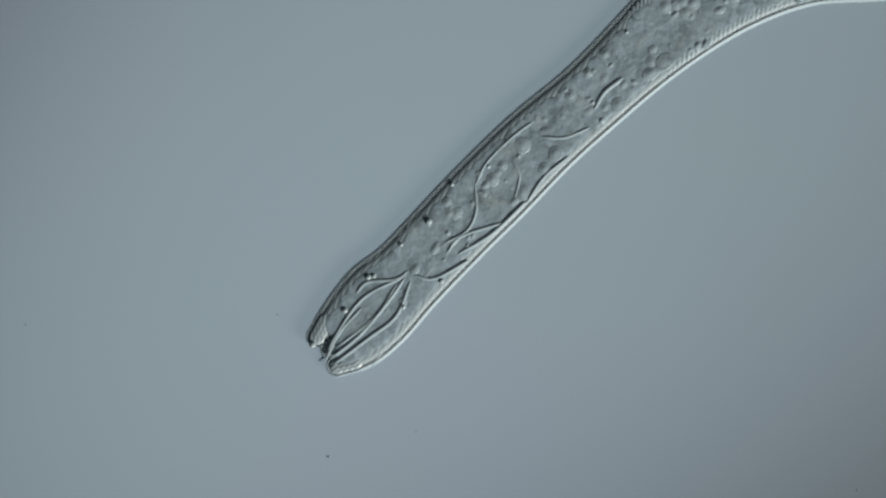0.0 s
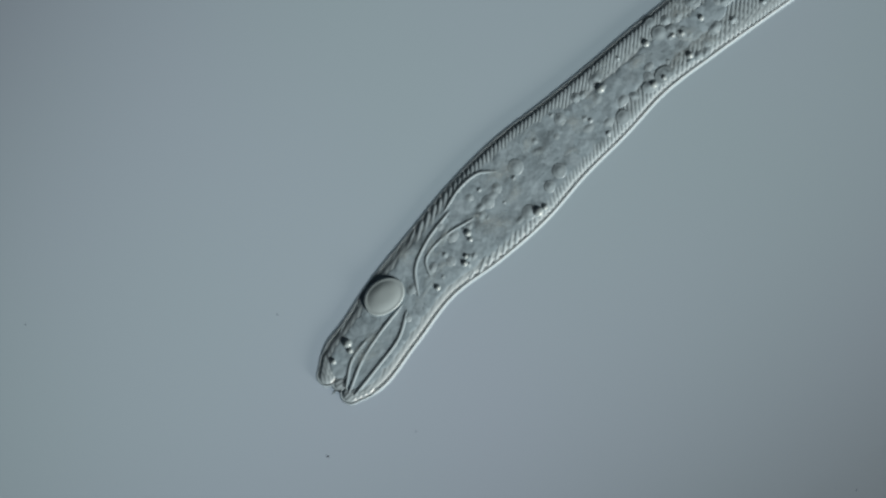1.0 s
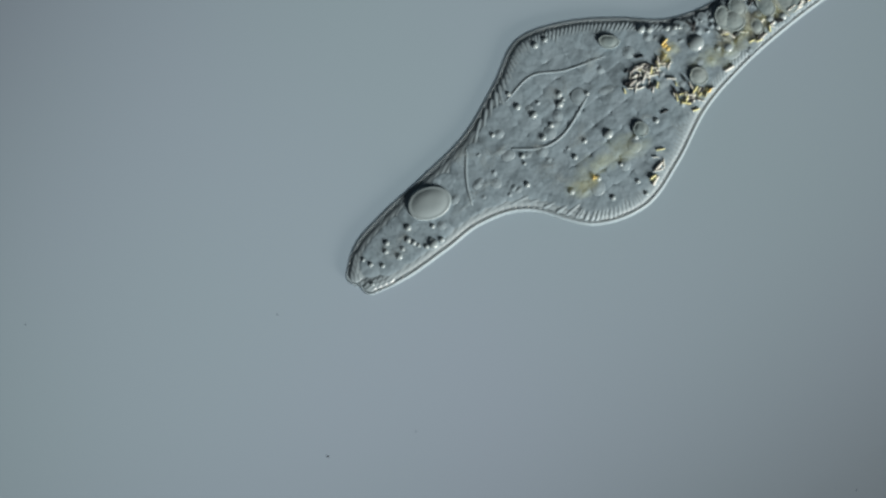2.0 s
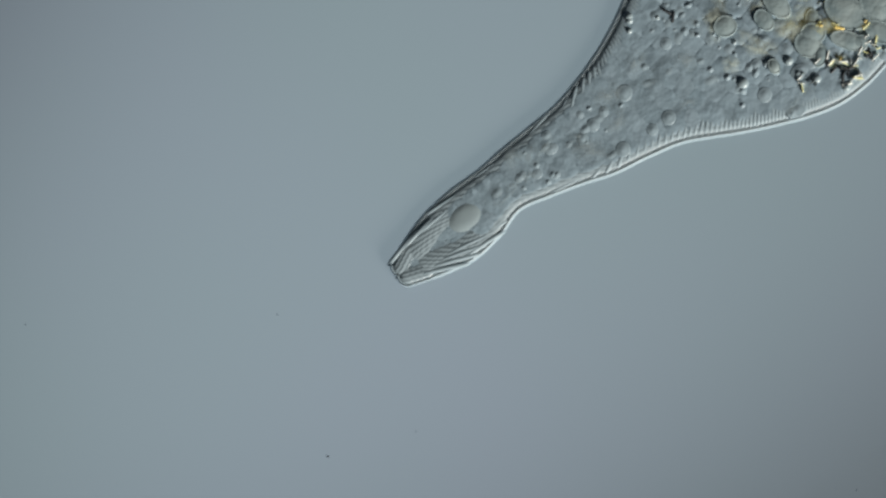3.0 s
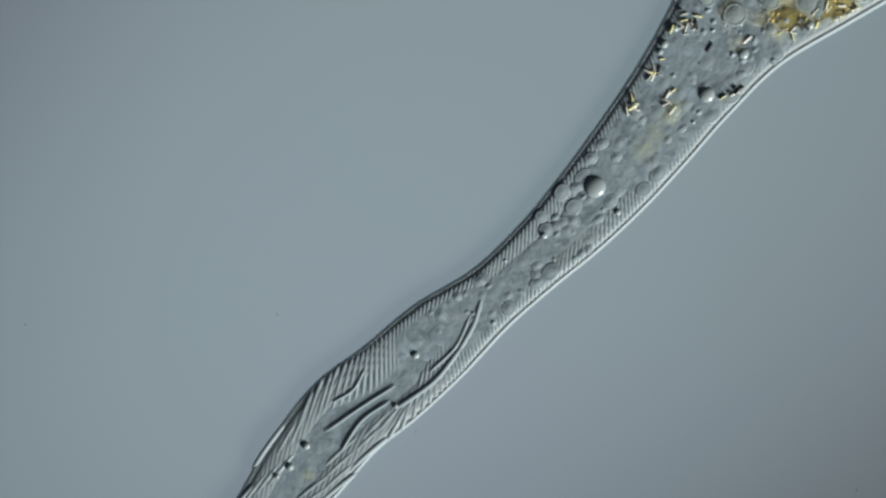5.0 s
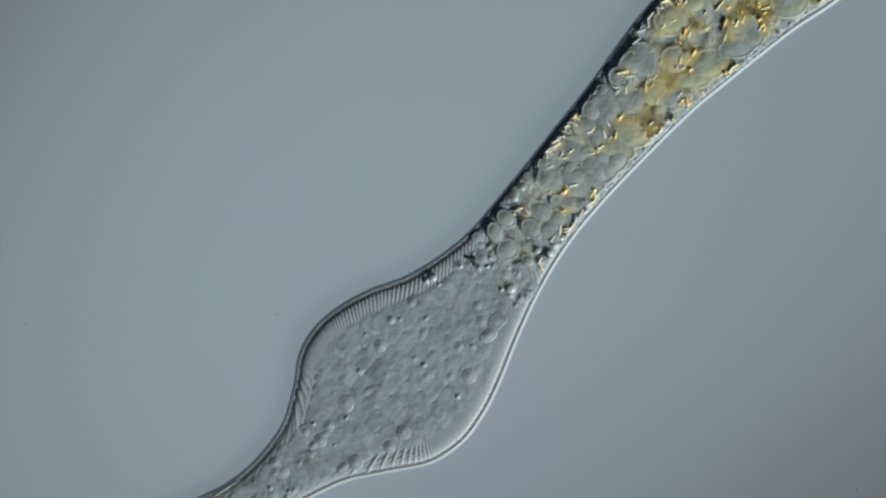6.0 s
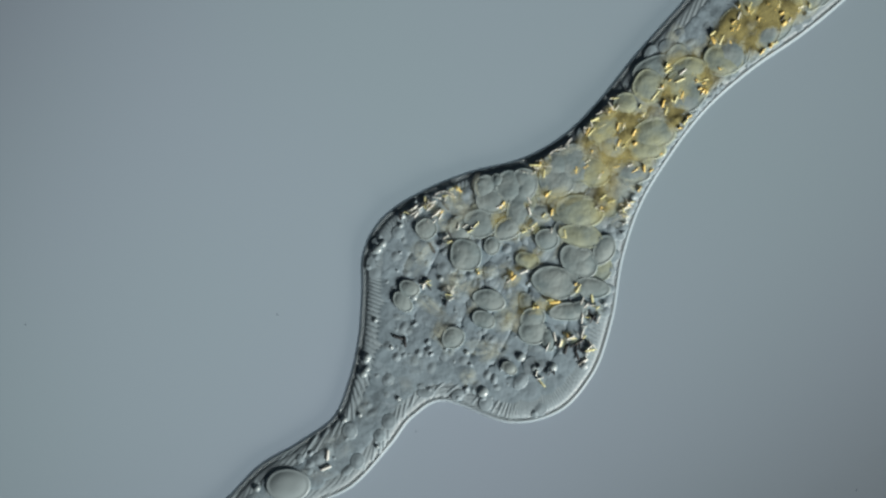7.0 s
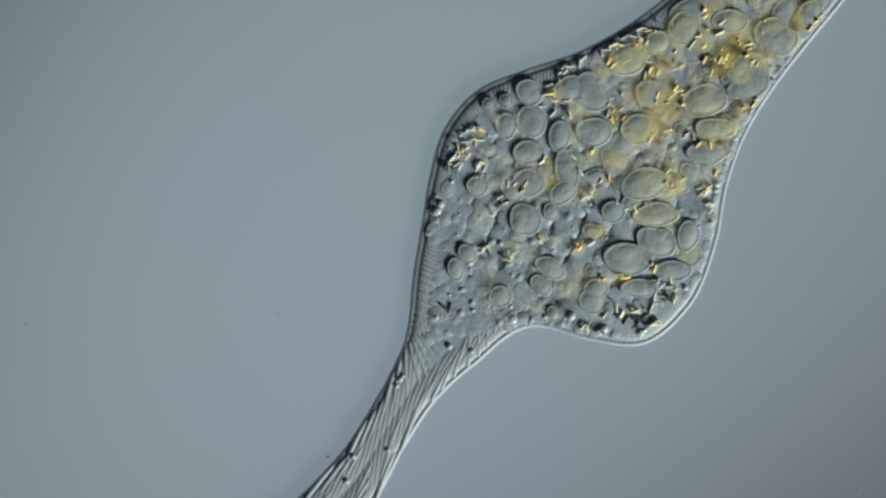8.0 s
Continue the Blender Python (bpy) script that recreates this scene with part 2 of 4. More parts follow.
def tube(name, mat, points, r):
    """A fibre along a soft curve through a few points (in steps), thinner at its ends."""
    p = [Vector((x, y, 0)) for x, y in points]
    p = [2 * p[0] - p[1]] + p + [2 * p[-1] - p[-2]]
    line = []
    for a, b, c, d in zip(p, p[1:], p[2:], p[3:]):
        n = max(3, int((c - b).length / 7))
        for i in range(n):
            u = i / n
            line.append(0.5 * (2 * b + (c - a) * u + (2 * a - 5 * b + 4 * c - d) * u * u + (3 * b - a - 3 * c + d) * u ** 3))
    line.append(p[-2])
    bm = bmesh.new()
    rings = []
    for i, c in enumerate(line):
        g = (line[min(i + 1, len(line) - 1)] - line[max(i - 1, 0)]).normalized()
        n = Vector((-g.y, g.x, 0))
        k = r * min(1.0, 0.4 + 6.0 * min(i, len(line) - 1 - i) / len(line))
        rings.append([bm.verts.new((c + n * (k * math.cos(t)) + Vector((0, 0, 0.44 * k * math.sin(t)))) * MM) for t in (2 * math.pi * j / 8 for j in range(8))])
    for a, b in zip(rings, rings[1:]):
        for j in range(8):
            bm.faces.new((a[j], a[(j + 1) % 8], b[(j + 1) % 8], b[j]))
    cap(bm, rings[0])
    bm.faces.new(rings[-1])
    bmesh.ops.recalc_face_normals(bm, faces=bm.faces)
    return finish(bm, name, mat)


RIDERS = []


def ride(ob, t, x, y, room, turn=0.0, body=False, z=0.0):
    """ob travels with the cell: its place at t seconds is given; body: it flows with the grains instead of keeping its distance from the tip."""
    RIDERS.append((ob, t, x, y, room, turn, body, z))


bead_mesh = dome("granule", BEAD, 5, 5, 4.3)
lump_meshes = [swell("vesicle", VESICLE, 14, 13, 1.4), swell("vesicle", VESICLE, 13, 14, 1.7), swell("vesicle", VESICLE, 15, 12, 1.1)]
flake_meshes = [rod("pigment_flake", PIGMENT, 17, 7), rod("pigment_flake", LEMON, 14, 6), rod("pigment_flake", PIGMENT, 11, 8), rod("pigment_flake", LEMON, 20, 5), rod("pigment_flake", PIGMENT, 9, 6),
                rod("pale_rod", PALE, 15, 5), rod("dark_rod", DARK, 13, 4.5)]
lime_meshes = [clump("amber_pool", LIME_PLASM, 70 + k, 32.0, 1.6, 0.4) for k in range(3)]
pool_meshes = [clump("amber_pool", AMBER_PLASM, 20 + k, 32.0, 1.6, 0.4) for k in range(4)]
# patches of painted light and shade laid over the cytoplasm
grey_light_shade_meshes = [clump("cytoplasm_cloud", m, 50 + k, 34.0, 1.6, 0.35) for k in range(3) for m in (GREY_LIGHT_FILM, SHADE_FILM)]
light_shade_meshes = [clump("cytoplasm_cloud", m, 40 + k, 34.0, 1.6, 0.35) for k in range(3) for m in (LIGHT_FILM, LIGHT_FILM, SHADE_FILM)]
pale_mesh, dark_mesh = rod("pale_rod", PALE, 20, 5.5), rod("dark_rod", DARK, 20, 5.5)


def beads(t, body, *spots):
    for x, y, r in spots:
        ob = linked("granule", bead_mesh, cell)
        ob.scale = (r / 5, r / 5, min(r, 6 + 0.3 * r) / 5)
        ride(ob, t, x, y, r + 8, 0, body, -0.32 * min(r, 8))


def ovals(t, *spots):
    for x, y, long, wide, turn in spots:
        if wide > long:
            long, wide, turn = wide, long, turn + 90
        amber = t > 6 and x - y > 760 and random.random() < 0.7
        me = oval("paramylon_grain", AMBER if amber else STARCH, long, wide, x + y)
        ride(linked("paramylon_grain", me, cell, "yellowish oval storage grain" if amber else "grey oval storage grain"), t, x, y, wide / 2 + 8, turn, t > 4, -1.8)


def rods(t, body, mesh, *spots):
    for x, y, turn in spots:
        ride(linked("pale_rod" if mesh == pale_mesh else "dark_rod", mesh, cell), t, x, y, 16, turn, body, 1.0)


def pigments(t, *spots):
    """Heaps of yellow and orange flakes on a soft amber smear."""
    for x, y, size in spots:
        for k in range(2 if size > 20 else 1):
            ob = linked("amber_pool", random.choice(pool_meshes), cell, "soft amber patch of cytoplasm")
            ob.scale = (size / 19, size / 24, 1)
            ride(ob, t, x + 0.3 * size * (k - 0.5), y + 0.4 * size * (0.5 - k), 0, random.uniform(20, 60), t > 6, 4.6 if t > 6 else 2.8)
        for _ in range(1 + int(size / 5.5)):
            me = random.choice(flake_meshes)
            ob = linked(me.name.split(".")[0], me, cell)
            k = random.uniform(0.5, 1.15)
            ob.scale = (k, k * random.uniform(0.4, 0.85), 1)
            ride(ob, t, x + random.gauss(0, size * 0.5), y + random.gauss(0, size * 0.42), 0, random.gauss(55, 28), t > 6, random.uniform(2.0, 5.6) if t > 6 else random.uniform(0.3, 2.0))


def pools(t, *spots):
    """Soft amber washes without flakes."""
    for x, y, long, wide, turn in spots:
        ob = linked("amber_pool", random.choice(pool_meshes if t > 6 else lime_meshes), cell, "soft amber patch of cytoplasm" if t > 6 else "soft pale yellow patch of cytoplasm")
        ob.scale = (long / 32, wide / 24, 1)
        ride(ob, t, x, y, 0, turn, t > 6, 5.0 if t > 6 else 2.2)


def crystals(t, *spots):
    """Bundles of fine dark and pale needles."""
    for x, y, n, wide, high in spots:
        for k in range(n):
            me = random.choice(flake_meshes[5:] + flake_meshes[5:6] + flake_meshes[1:2])
            ob = linked(me.name.split(".")[0], me, cell)
            f = random.uniform(0.6, 1.3)
            ob.scale = (f, f * random.uniform(0.35, 0.6), 0.8)
            ride(ob, t, x + random.gauss(0, wide), y + random.gauss(0, high), 0, random.gauss(35, 50), t > 6, random.uniform(1.5, 5.0) if t > 6 else random.uniform(0.6, 3.4))


def strand(t, r, *points):
    """A fibre whose run is given as it lies at t seconds."""
    x, y = (sum(p[i] for p in points) / len(points) for i in (0, 1))
    me = tube("fibre", STRAND, [(a - x, y - b) for a, b in points], 0.95 * r)
    ride(linked("fibre", me, cell), t, x, y, 14, 0, False, 0.5)


def furnish():
    """The contents of the cell, space by space."""
    # head: mouth canal, fibres and granules
    strand(0.0, 3.0, (722, 480), (700, 495), (650, 500), (630, 520))
    strand(0.0, 3.4, (718, 490), (690, 530), (640, 590), (585, 635))
    strand(0.0, 3.4, (725, 500), (700, 560), (650, 600), (590, 645))
    strand(0.0, 2.6, (640, 545), (600, 590), (575, 640))
    strand(0.0, 3.0, (715, 490), (640, 530), (590, 600), (578, 630))
    strand(0.0, 2.4, (705, 500), (665, 560), (600, 612))
    strand(0.0, 3.0, (735, 487), (770, 492), (830, 460))
    strand(0.0, 3.4, (820, 462), (880, 425), (940, 368))
    strand(0.0, 2.8, (938, 372), (970, 325), (1012, 290))
    strand(0.0, 3.0, (790, 450), (815, 420), (890, 395))
    strand(0.0, 2.8, (840, 330), (842, 375), (825, 410), (785, 432))
    strand(0.0, 2.6, (840, 330), (860, 290), (905, 245), (945, 215))
    strand(0.0, 2.8, (960, 242), (1000, 243), (1045, 225))
    strand(0.0, 2.4, (908, 285), (920, 310), (912, 350))
    strand(0.0, 4.0, (1050, 195), (1068, 165), (1100, 140))
    strand(4.5, 5.0, (812, 605), (848, 565), (885, 520))
    strand(4.5, 5.0, (879, 528), (920, 483), (958, 442))
    strand(4.5, 5.0, (838, 604), (872, 565), (908, 522))
    strand(4.5, 5.0, (902, 529), (940, 484), (978, 438))
    strand(4.5, 2.5, (848, 606), (868, 576))
    strand(4.5, 2.6, (610, 815), (650, 790), (690, 755))
    strand(4.5, 2.6, (600, 842), (640, 800), (668, 785))
    strand(1.0, 3.2, (618, 695), (640, 640), (672, 590), (712, 540))
    strand(1.0, 3.2, (628, 700), (668, 650), (705, 600), (720, 550))
    strand(1.0, 2.6, (612, 690), (622, 640), (650, 600))
    strand(1.0, 3.0, (735, 520), (730, 470), (752, 420), (790, 370))
    strand(1.0, 3.0, (786, 375), (812, 335), (845, 308), (880, 305))
    strand(1.0, 2.6, (762, 490), (755, 455), (790, 415), (840, 385))
    strand(1.5, 3.0, (566, 525), (610, 485), (672, 440), (725, 405))
    strand(1.5, 3.4, (600, 522), (655, 490), (700, 458), (728, 430))
    strand(1.5, 3.0, (580, 520), (625, 480), (690, 445))
    strand(1.5, 2.6, (630, 515), (680, 480), (722, 445))
    strand(1.5, 3.2, (805, 405), (860, 392), (915, 362))
    strand(1.5, 3.2, (910, 366), (960, 330), (1010, 285))
    strand(1.5, 2.8, (815, 250), (835, 220), (885, 205))
    strand(1.5, 2.8, (845, 320), (890, 322), (930, 290), (975, 240))
    strand(1.5, 2.6, (765, 310), (772, 340), (782, 375))
    strand(5.0, 4.4, (852, 530), (838, 575), (812, 622))
    strand(5.0, 4.4, (816, 616), (768, 675), (700, 724))
    strand(5.0, 3.0, (832, 560), (806, 615), (760, 660))
    strand(5.0, 2.8, (606, 795), (640, 745), (690, 710))
    strand(5.0, 2.6, (575, 765), (640, 720), (700, 682))
    strand(5.0, 2.8, (590, 712), (625, 690), (645, 655))
    strand(3.5, 3.4, (1095, 162), (1140, 138), (1185, 125))
    strand(3.5, 3.0, (910, 355), (950, 320))
    strand(5.2, 3.0, (735, 710), (770, 680), (800, 640))
    strand(2.0, 2.4, (905, 265), (960, 262), (1000, 235), (1040, 170))
    strand(2.0, 2.0, (895, 180), (940, 135), (1000, 125), (1070, 100))
    strand(2.0, 2.2, (825, 265), (825, 320), (835, 365))
    strand(3.5, 2.6, (915, 375), (945, 335), (965, 300))
    strand(3.5, 2.4, (880, 360), (905, 315), (950, 275), (1010, 230))
    strand(3.5, 2.2, (895, 370), (920, 330), (975, 290))
    strand(3.5, 3.0, (945, 378), (968, 350))
    strand(3.5, 2.4, (740, 480), (790, 455), (825, 440))
    strand(3.5, 2.4, (735, 500), (780, 475))
    strand(3.5, 2.4, (1050, 185), (1100, 140), (1130, 100))
    strand(4.0, 4.2, (928, 438), (960, 400), (995, 358))
    strand(4.0, 4.2, (990, 364), (1025, 322), (1058, 284))
    strand(4.0, 3.0, (950, 425), (985, 380), (1020, 345))
    beads(4.0, False, (1150, 228, 7), (1070, 310, 7), (1200, 62, 10), (1145, 130, 5), (1275, 188, 7), (1200, 168, 6), (1235, 70, 5), (1210, 28, 6), (1330, 100, 8), (1410, 85, 5))
    beads(2.0, False, (722, 403, 7), (722, 425, 7), (706, 455, 7), (713, 440, 5), (766, 434, 10), (781, 425, 6), (765, 402, 5), (740, 436, 4), (643, 460, 4), (660, 507, 4),
          (898, 168, 5), (945, 82, 7), (965, 70, 6), (990, 185, 8), (945, 203, 8), (915, 190, 7), (975, 222, 6), (960, 245, 7), (933, 327, 6), (1075, 238, 10), (1125, 243, 6), (1010, 340, 7),
          (1060, 315, 6), (1180, 50, 6), (1195, 48, 6), (1270, 48, 8), (1232, 75, 16), (1040, 165, 5), (1160, 215, 6), (1100, 290, 5), (1130, 320, 5), (1085, 350, 6), (1150, 345, 5))
    beads(1.5, False, (640, 435, 7), (611, 457, 6), (605, 466, 4), (550, 491, 5), (728, 456, 7), (627, 515, 4), (585, 475, 4), (770, 283, 6), (748, 310, 6), (838, 318, 8), (918, 245, 8),
          (900, 228, 8), (868, 236, 7), (860, 266, 9), (895, 266, 9), (930, 262, 10), (932, 215, 7), (958, 152, 9), (930, 182, 7), (925, 295, 8), (945, 298, 6), (850, 350, 6))
    beads(4.5, False, (700, 742, 8), (708, 722, 6), (712, 735, 6), (640, 748, 5), (620, 767, 5), (673, 722, 5), (635, 788, 4), (642, 834, 4),
          (820, 578, 7), (748, 668, 5), (997, 466, 6), (1112, 248, 6), (1145, 218, 5), (1170, 270, 6))
    beads(2.2, False, (712, 488, 5), (733, 488, 5), (738, 458, 6), (738, 442, 6), (785, 440, 6), (808, 448, 5), (815, 435, 5), (912, 252, 5),
          (965, 280, 6), (970, 290, 4), (1067, 278, 6), (1080, 252, 6), (1022, 175, 7), (1030, 184, 4))
    beads(0.0, False, (612, 548, 6), (650, 492, 6), (662, 488, 5), (548, 608, 6), (710, 433, 4), (715, 542, 5), (781, 498, 5), (758, 393, 7), (800, 325, 4))
    beads(1.5, False, (1030, 200, 10), (1055, 125, 11), (1090, 118, 17), (1100, 207, 15), (1193, 98, 8), (1190, 124, 7), (1240, 42, 7), (1248, 86, 6),
          (1130, 85, 5), (1148, 86, 6), (905, 348, 8), (858, 378, 6), (1015, 320, 6), (1050, 285, 8), (1153, 176, 4), (908, 403, 4), (1095, 245, 5))
    beads(1.0, False, (615, 607, 9), (620, 620, 6), (590, 640, 6), (828, 412, 7), (832, 424, 5), (825, 452, 5), (822, 468, 6), (955, 380, 10), (965, 365, 6),
          (775, 508, 6), (1062, 158, 9), (1143, 77, 7), (1157, 148, 8), (1220, 100, 7), (1175, 137, 6), (1240, 33, 6), (1207, 58, 6), (1190, 64, 5))
    beads(3.5, False, (730, 528, 4), (790, 423, 6), (815, 440, 6), (822, 455, 6), (815, 475, 5), (780, 488, 6), (790, 485, 4), (740, 480, 4), (848, 468, 5),
          (968, 348, 6), (952, 340, 6), (1402, 185, 9), (1322, 180, 9), (1240, 48, 8), (925, 312, 7))
    beads(5.0, False, (1053, 330, 20), (1092, 378, 6), (962, 418, 7), (1120, 188, 9), (1250, 168, 15), (513, 826, 7), (490, 845, 5), (542, 788, 7), (735, 630, 7), (700, 720, 5), (1193, 52, 8))
    beads(7.0, False, (635, 658, 8), (663, 568, 5), (705, 705, 5), (455, 862, 7), (675, 793, 4), (608, 740, 6), (637, 732, 5))
    for x, y, r in ((925, 257, 11), (983, 272, 10), (872, 318, 9), (858, 342, 8), (925, 342, 10), (962, 300, 8), (890, 293, 7), (1095, 185, 10), (1010, 170, 8), (1040, 130, 6)):
        ob = linked("vesicle", lump_meshes[1], cell)
        ob.scale = (r / 10, r / 10, 1)
        ride(ob, 0.0, x, y, r + 6)
    # body: grains, rods, pigment
    ovals(8.0, (935, 165, 55, 45, 140), (1045, 165, 80, 62, 120), (1110, 105, 75, 60, 20), (1165, 75, 50, 45, 0), (1210, 50, 60, 60, 0), (1290, 40, 70, 45, 0),
          (1150, 170, 60, 55, 90), (1245, 180, 85, 60, 10), (1325, 130, 80, 75, 0), (1365, 60, 70, 60, 0), (940, 215, 60, 55, 120), (895, 225, 50, 40, 90),
          (990, 240, 60, 40, 80), (1050, 235, 70, 55, 0), (1130, 230, 70, 55, 0), (1265, 230, 80, 40, 0))
    ovals(8.0, (1250, 270, 75, 45, 0), (935, 270, 60, 45, 0), (1003, 300, 80, 45, 100), (935, 325, 62, 50, 160), (845, 330, 40, 40, 0), (1140, 325, 90, 60, 10),
          (930, 387, 62, 58, 130), (975, 375, 35, 30, 90), (1160, 380, 85, 45, 0), (1085, 375, 45, 40, 0), (1218, 415, 60, 40, 80), (1160, 430, 75, 55, 160))
    ovals(8.0, (1110, 460, 90, 60, 170), (1190, 480, 70, 38, 0), (1130, 512, 70, 35, 0), (1055, 510, 50, 40, 30), (1075, 550, 42, 25, 90), (885, 525, 45, 40, 0),
          (865, 185, 25, 25, 0), (895, 180, 25, 25, 0), (1400, 90, 60, 60, 0), (1440, 30, 60, 40, 40))
    ovals(6.5, (635, 590, 45, 28, 130), (655, 570, 40, 30, 150), (765, 617, 45, 32, 150), (780, 585, 60, 40, 150), (838, 630, 55, 45, 160), (850, 475, 60, 40, 20),
          (925, 515, 45, 38, 30), (905, 592, 40, 28, 10), (803, 693, 30, 22, 140), (1110, 285, 80, 45, 20), (1185, 205, 70, 45, 30), (940, 325, 65, 50, 30))
    ovals(2.2, (1045, 50, 40, 24, 10), (1270, 92, 36, 32, 0), (1175, 205, 30, 28, 0))
    beads(7.5, False, (616, 770, 8), (616, 785, 8), (672, 742, 7), (676, 720, 5), (652, 788, 5), (564, 822, 9), (548, 838, 6), (600, 850, 8), (630, 820, 5), (585, 800, 4), (690, 690, 5))
    rods(7.5, False, pale_mesh, (575, 815, 60))
    rods(8.0, True, dark_mesh, (867, 372, 115), (895, 455, 115), (795, 547, 75), (890, 340, 120), (852, 276, 140), (1108, 565, 60), (1128, 575, 100), (1140, 560, 30), (1180, 525, 140), (1090, 555, 120))
    rods(8.0, True, pale_mesh, (815, 266, 20), (800, 284, 25), (1200, 160, 10), (1240, 333, 20), (902, 452, 115), (1135, 588, 20))
    rods(0.3, False, pale_mesh, (1040, 85, 30), (1110, 36, 30), (605, 498, 20))
    rods(4.5, False, pale_mesh, (1255, 210, 40), (1280, 115, 65), (1236, 222, 30))
    rods(5.0, False, pale_mesh, (1180, 170, 60), (1190, 195, 50), (1322, 70, 40), (1225, 45, 100))
    rods(5.0, False, dark_mesh, (1255, 85, 60), (1165, 125, 70), (1310, 165, 30))
    rods(7.0, True, dark_mesh, (705, 595, 160), (995, 410, 160))
    crystals(2.0, (1150, 125, 40, 22, 13), (1212, 172, 30, 18, 13), (1125, 148, 18, 14, 10), (1285, 65, 8, 14, 8), (1350, 70, 8, 20, 10), (1165, 295, 5, 5, 12), (1410, 25, 8, 25, 10))
    crystals(8.0, (1135, 50, 16, 24, 16), (1090, 78, 12, 20, 8), (990, 165, 20, 16, 22), (1125, 560, 15, 24, 14), (830, 245, 10, 14, 14), (810, 280, 10, 14, 10), (1245, 350, 10, 10, 16),
             (890, 345, 6, 6, 14), (895, 450, 6, 6, 14), (1085, 205, 6, 6, 8), (1175, 525, 6, 10, 8), (1160, 560, 6, 10, 10), (1215, 245, 5, 8, 8))
    crystals(7.0, (770, 375, 8, 10, 8), (840, 400, 8, 12, 8), (990, 410, 6, 10, 4), (750, 505, 6, 8, 4), (965, 660, 6, 10, 10), (985, 255, 8, 14, 10), (1040, 545, 8, 12, 12), (1080, 235, 8, 14, 12))
    crystals(3.5, (1500, 90, 30, 34, 26), (1550, 140, 14, 14, 22), (1368, 78, 8, 8, 10), (1250, 30, 10, 16, 18), (1375, 178, 3, 5, 4))
    crystals(4.0, (1545, 40, 30, 16, 26), (1490, 45, 12, 16, 12), (1375, 40, 6, 10, 6), (1305, 125, 8, 12, 8), (1275, 65, 5, 8, 8), (1245, 150, 4, 6, 4), (1280, 190, 3, 4, 4))
    crystals(5.0, (1210, 40, 10, 14, 12), (1155, 130, 8, 10, 10), (1120, 190, 8, 8, 10), (1300, 165, 6, 8, 6), (1180, 175, 5, 6, 12), (1370, 50, 8, 8, 8))
    pools(2.0, (1060, 290, 60, 30, 40), (1110, 260, 50, 26, 20), (1030, 330, 40, 22, 20), (1330, 70, 60, 24, 40), (1390, 40, 60, 24, 40), (1250, 100, 40, 26, 30), (1185, 92, 22, 14, 60), (1300, 110, 40, 20, 45))
    pools(1.5, (1025, 255, 34, 16, 50), (1015, 280, 24, 12, 40))
    pools(3.5, (1310, 100, 60, 36, 20), (1400, 60, 70, 40, 10), (1480, 110, 70, 40, 60), (1260, 40, 40, 26, 60), (1540, 130, 50, 40, 80), (1450, 30, 60, 40, 0))
    pools(4.0, (1500, 60, 60, 40, 60), (1330, 100, 70, 40, 30), (1420, 40, 70, 36, 10), (1550, 90, 44, 30, 80))
    pools(5.0, (1150, 250, 60, 22, 50), (1190, 200, 40, 20, 50), (545, 842, 18, 14, 30))
    pools(6.5, (1010, 300, 80, 34, 60), (985, 370, 90, 34, 70), (970, 430, 60, 26, 70), (1020, 240, 50, 24, 60), (930, 420, 50, 24, 30), (1280, 70, 40, 24, 30), (1400, 40, 80, 34, 40))
    rods(7.0, False, pale_mesh, (580, 806, 85), (577, 827, 20))
    rods(2.0, False, dark_mesh, (1115, 145, 60), (1140, 120, 30), (1195, 165, 120), (1220, 175, 110), (1165, 110, 30), (1285, 70, 140), (1345, 65, 50))
    rods(2.0, False, pale_mesh, (1165, 295, 50), (1160, 320, 60), (1345, 40, 45), (1290, 125, 30))
    pigments(8.0, (985, 165, 17), (1165, 130, 22), (1275, 110, 26), (1250, 60, 18), (1085, 210, 10), (1050, 265, 16), (1045, 340, 14), (1025, 435, 18), (1070, 495, 15),
             (1120, 545, 9), (845, 235, 12), (825, 268, 10), (1245, 335, 12), (966, 282, 9), (1190, 335, 10), (1335, 108, 22), (1205, 160, 10), (1260, 18, 20), (1440, 45, 24), (960, 420, 8))
    pigments(7.0, (1325, 42, 40), (1290, 60, 26), (1378, 28, 26), (1222, 148, 30), (1205, 175, 22), (1175, 165, 16), (1080, 200, 18), (1140, 300, 26), (1135, 200, 14), (1030, 285, 18), (1420, 15, 26), (1215, 225, 14), (1280, 115, 14), (970, 530, 16), (1225, 215, 16), (935, 360, 10), (1390, 30, 20), (775, 375, 8))
    pigments(6.5, (1020, 310, 26), (985, 370, 20), (1000, 250, 20), (900, 452, 10), (975, 430, 16), (910, 560, 8), (1280, 65, 22), (1190, 110, 14))
    pigments(5.0, (1440, 30, 34), (1390, 35, 22), (1500, 20, 34))
    pigments(4.5, (1400, 40, 24), (1500, 40, 36), (1545, 70, 20))
    pigments(4.0, (1545, 75, 12), (1500, 75, 8), (1303, 128, 6), (1318, 115, 5), (1480, 50, 8))
    pigments(3.5, (1505, 140, 8), (1550, 155, 9), (1260, 22, 10), (1470, 80, 9), (1310, 105, 6))
    pigments(1.5, (1025, 255, 8))
    pigments(2.0, (1185, 88, 16), (1180, 105, 9), (1258, 165, 11), (1055, 315, 6))
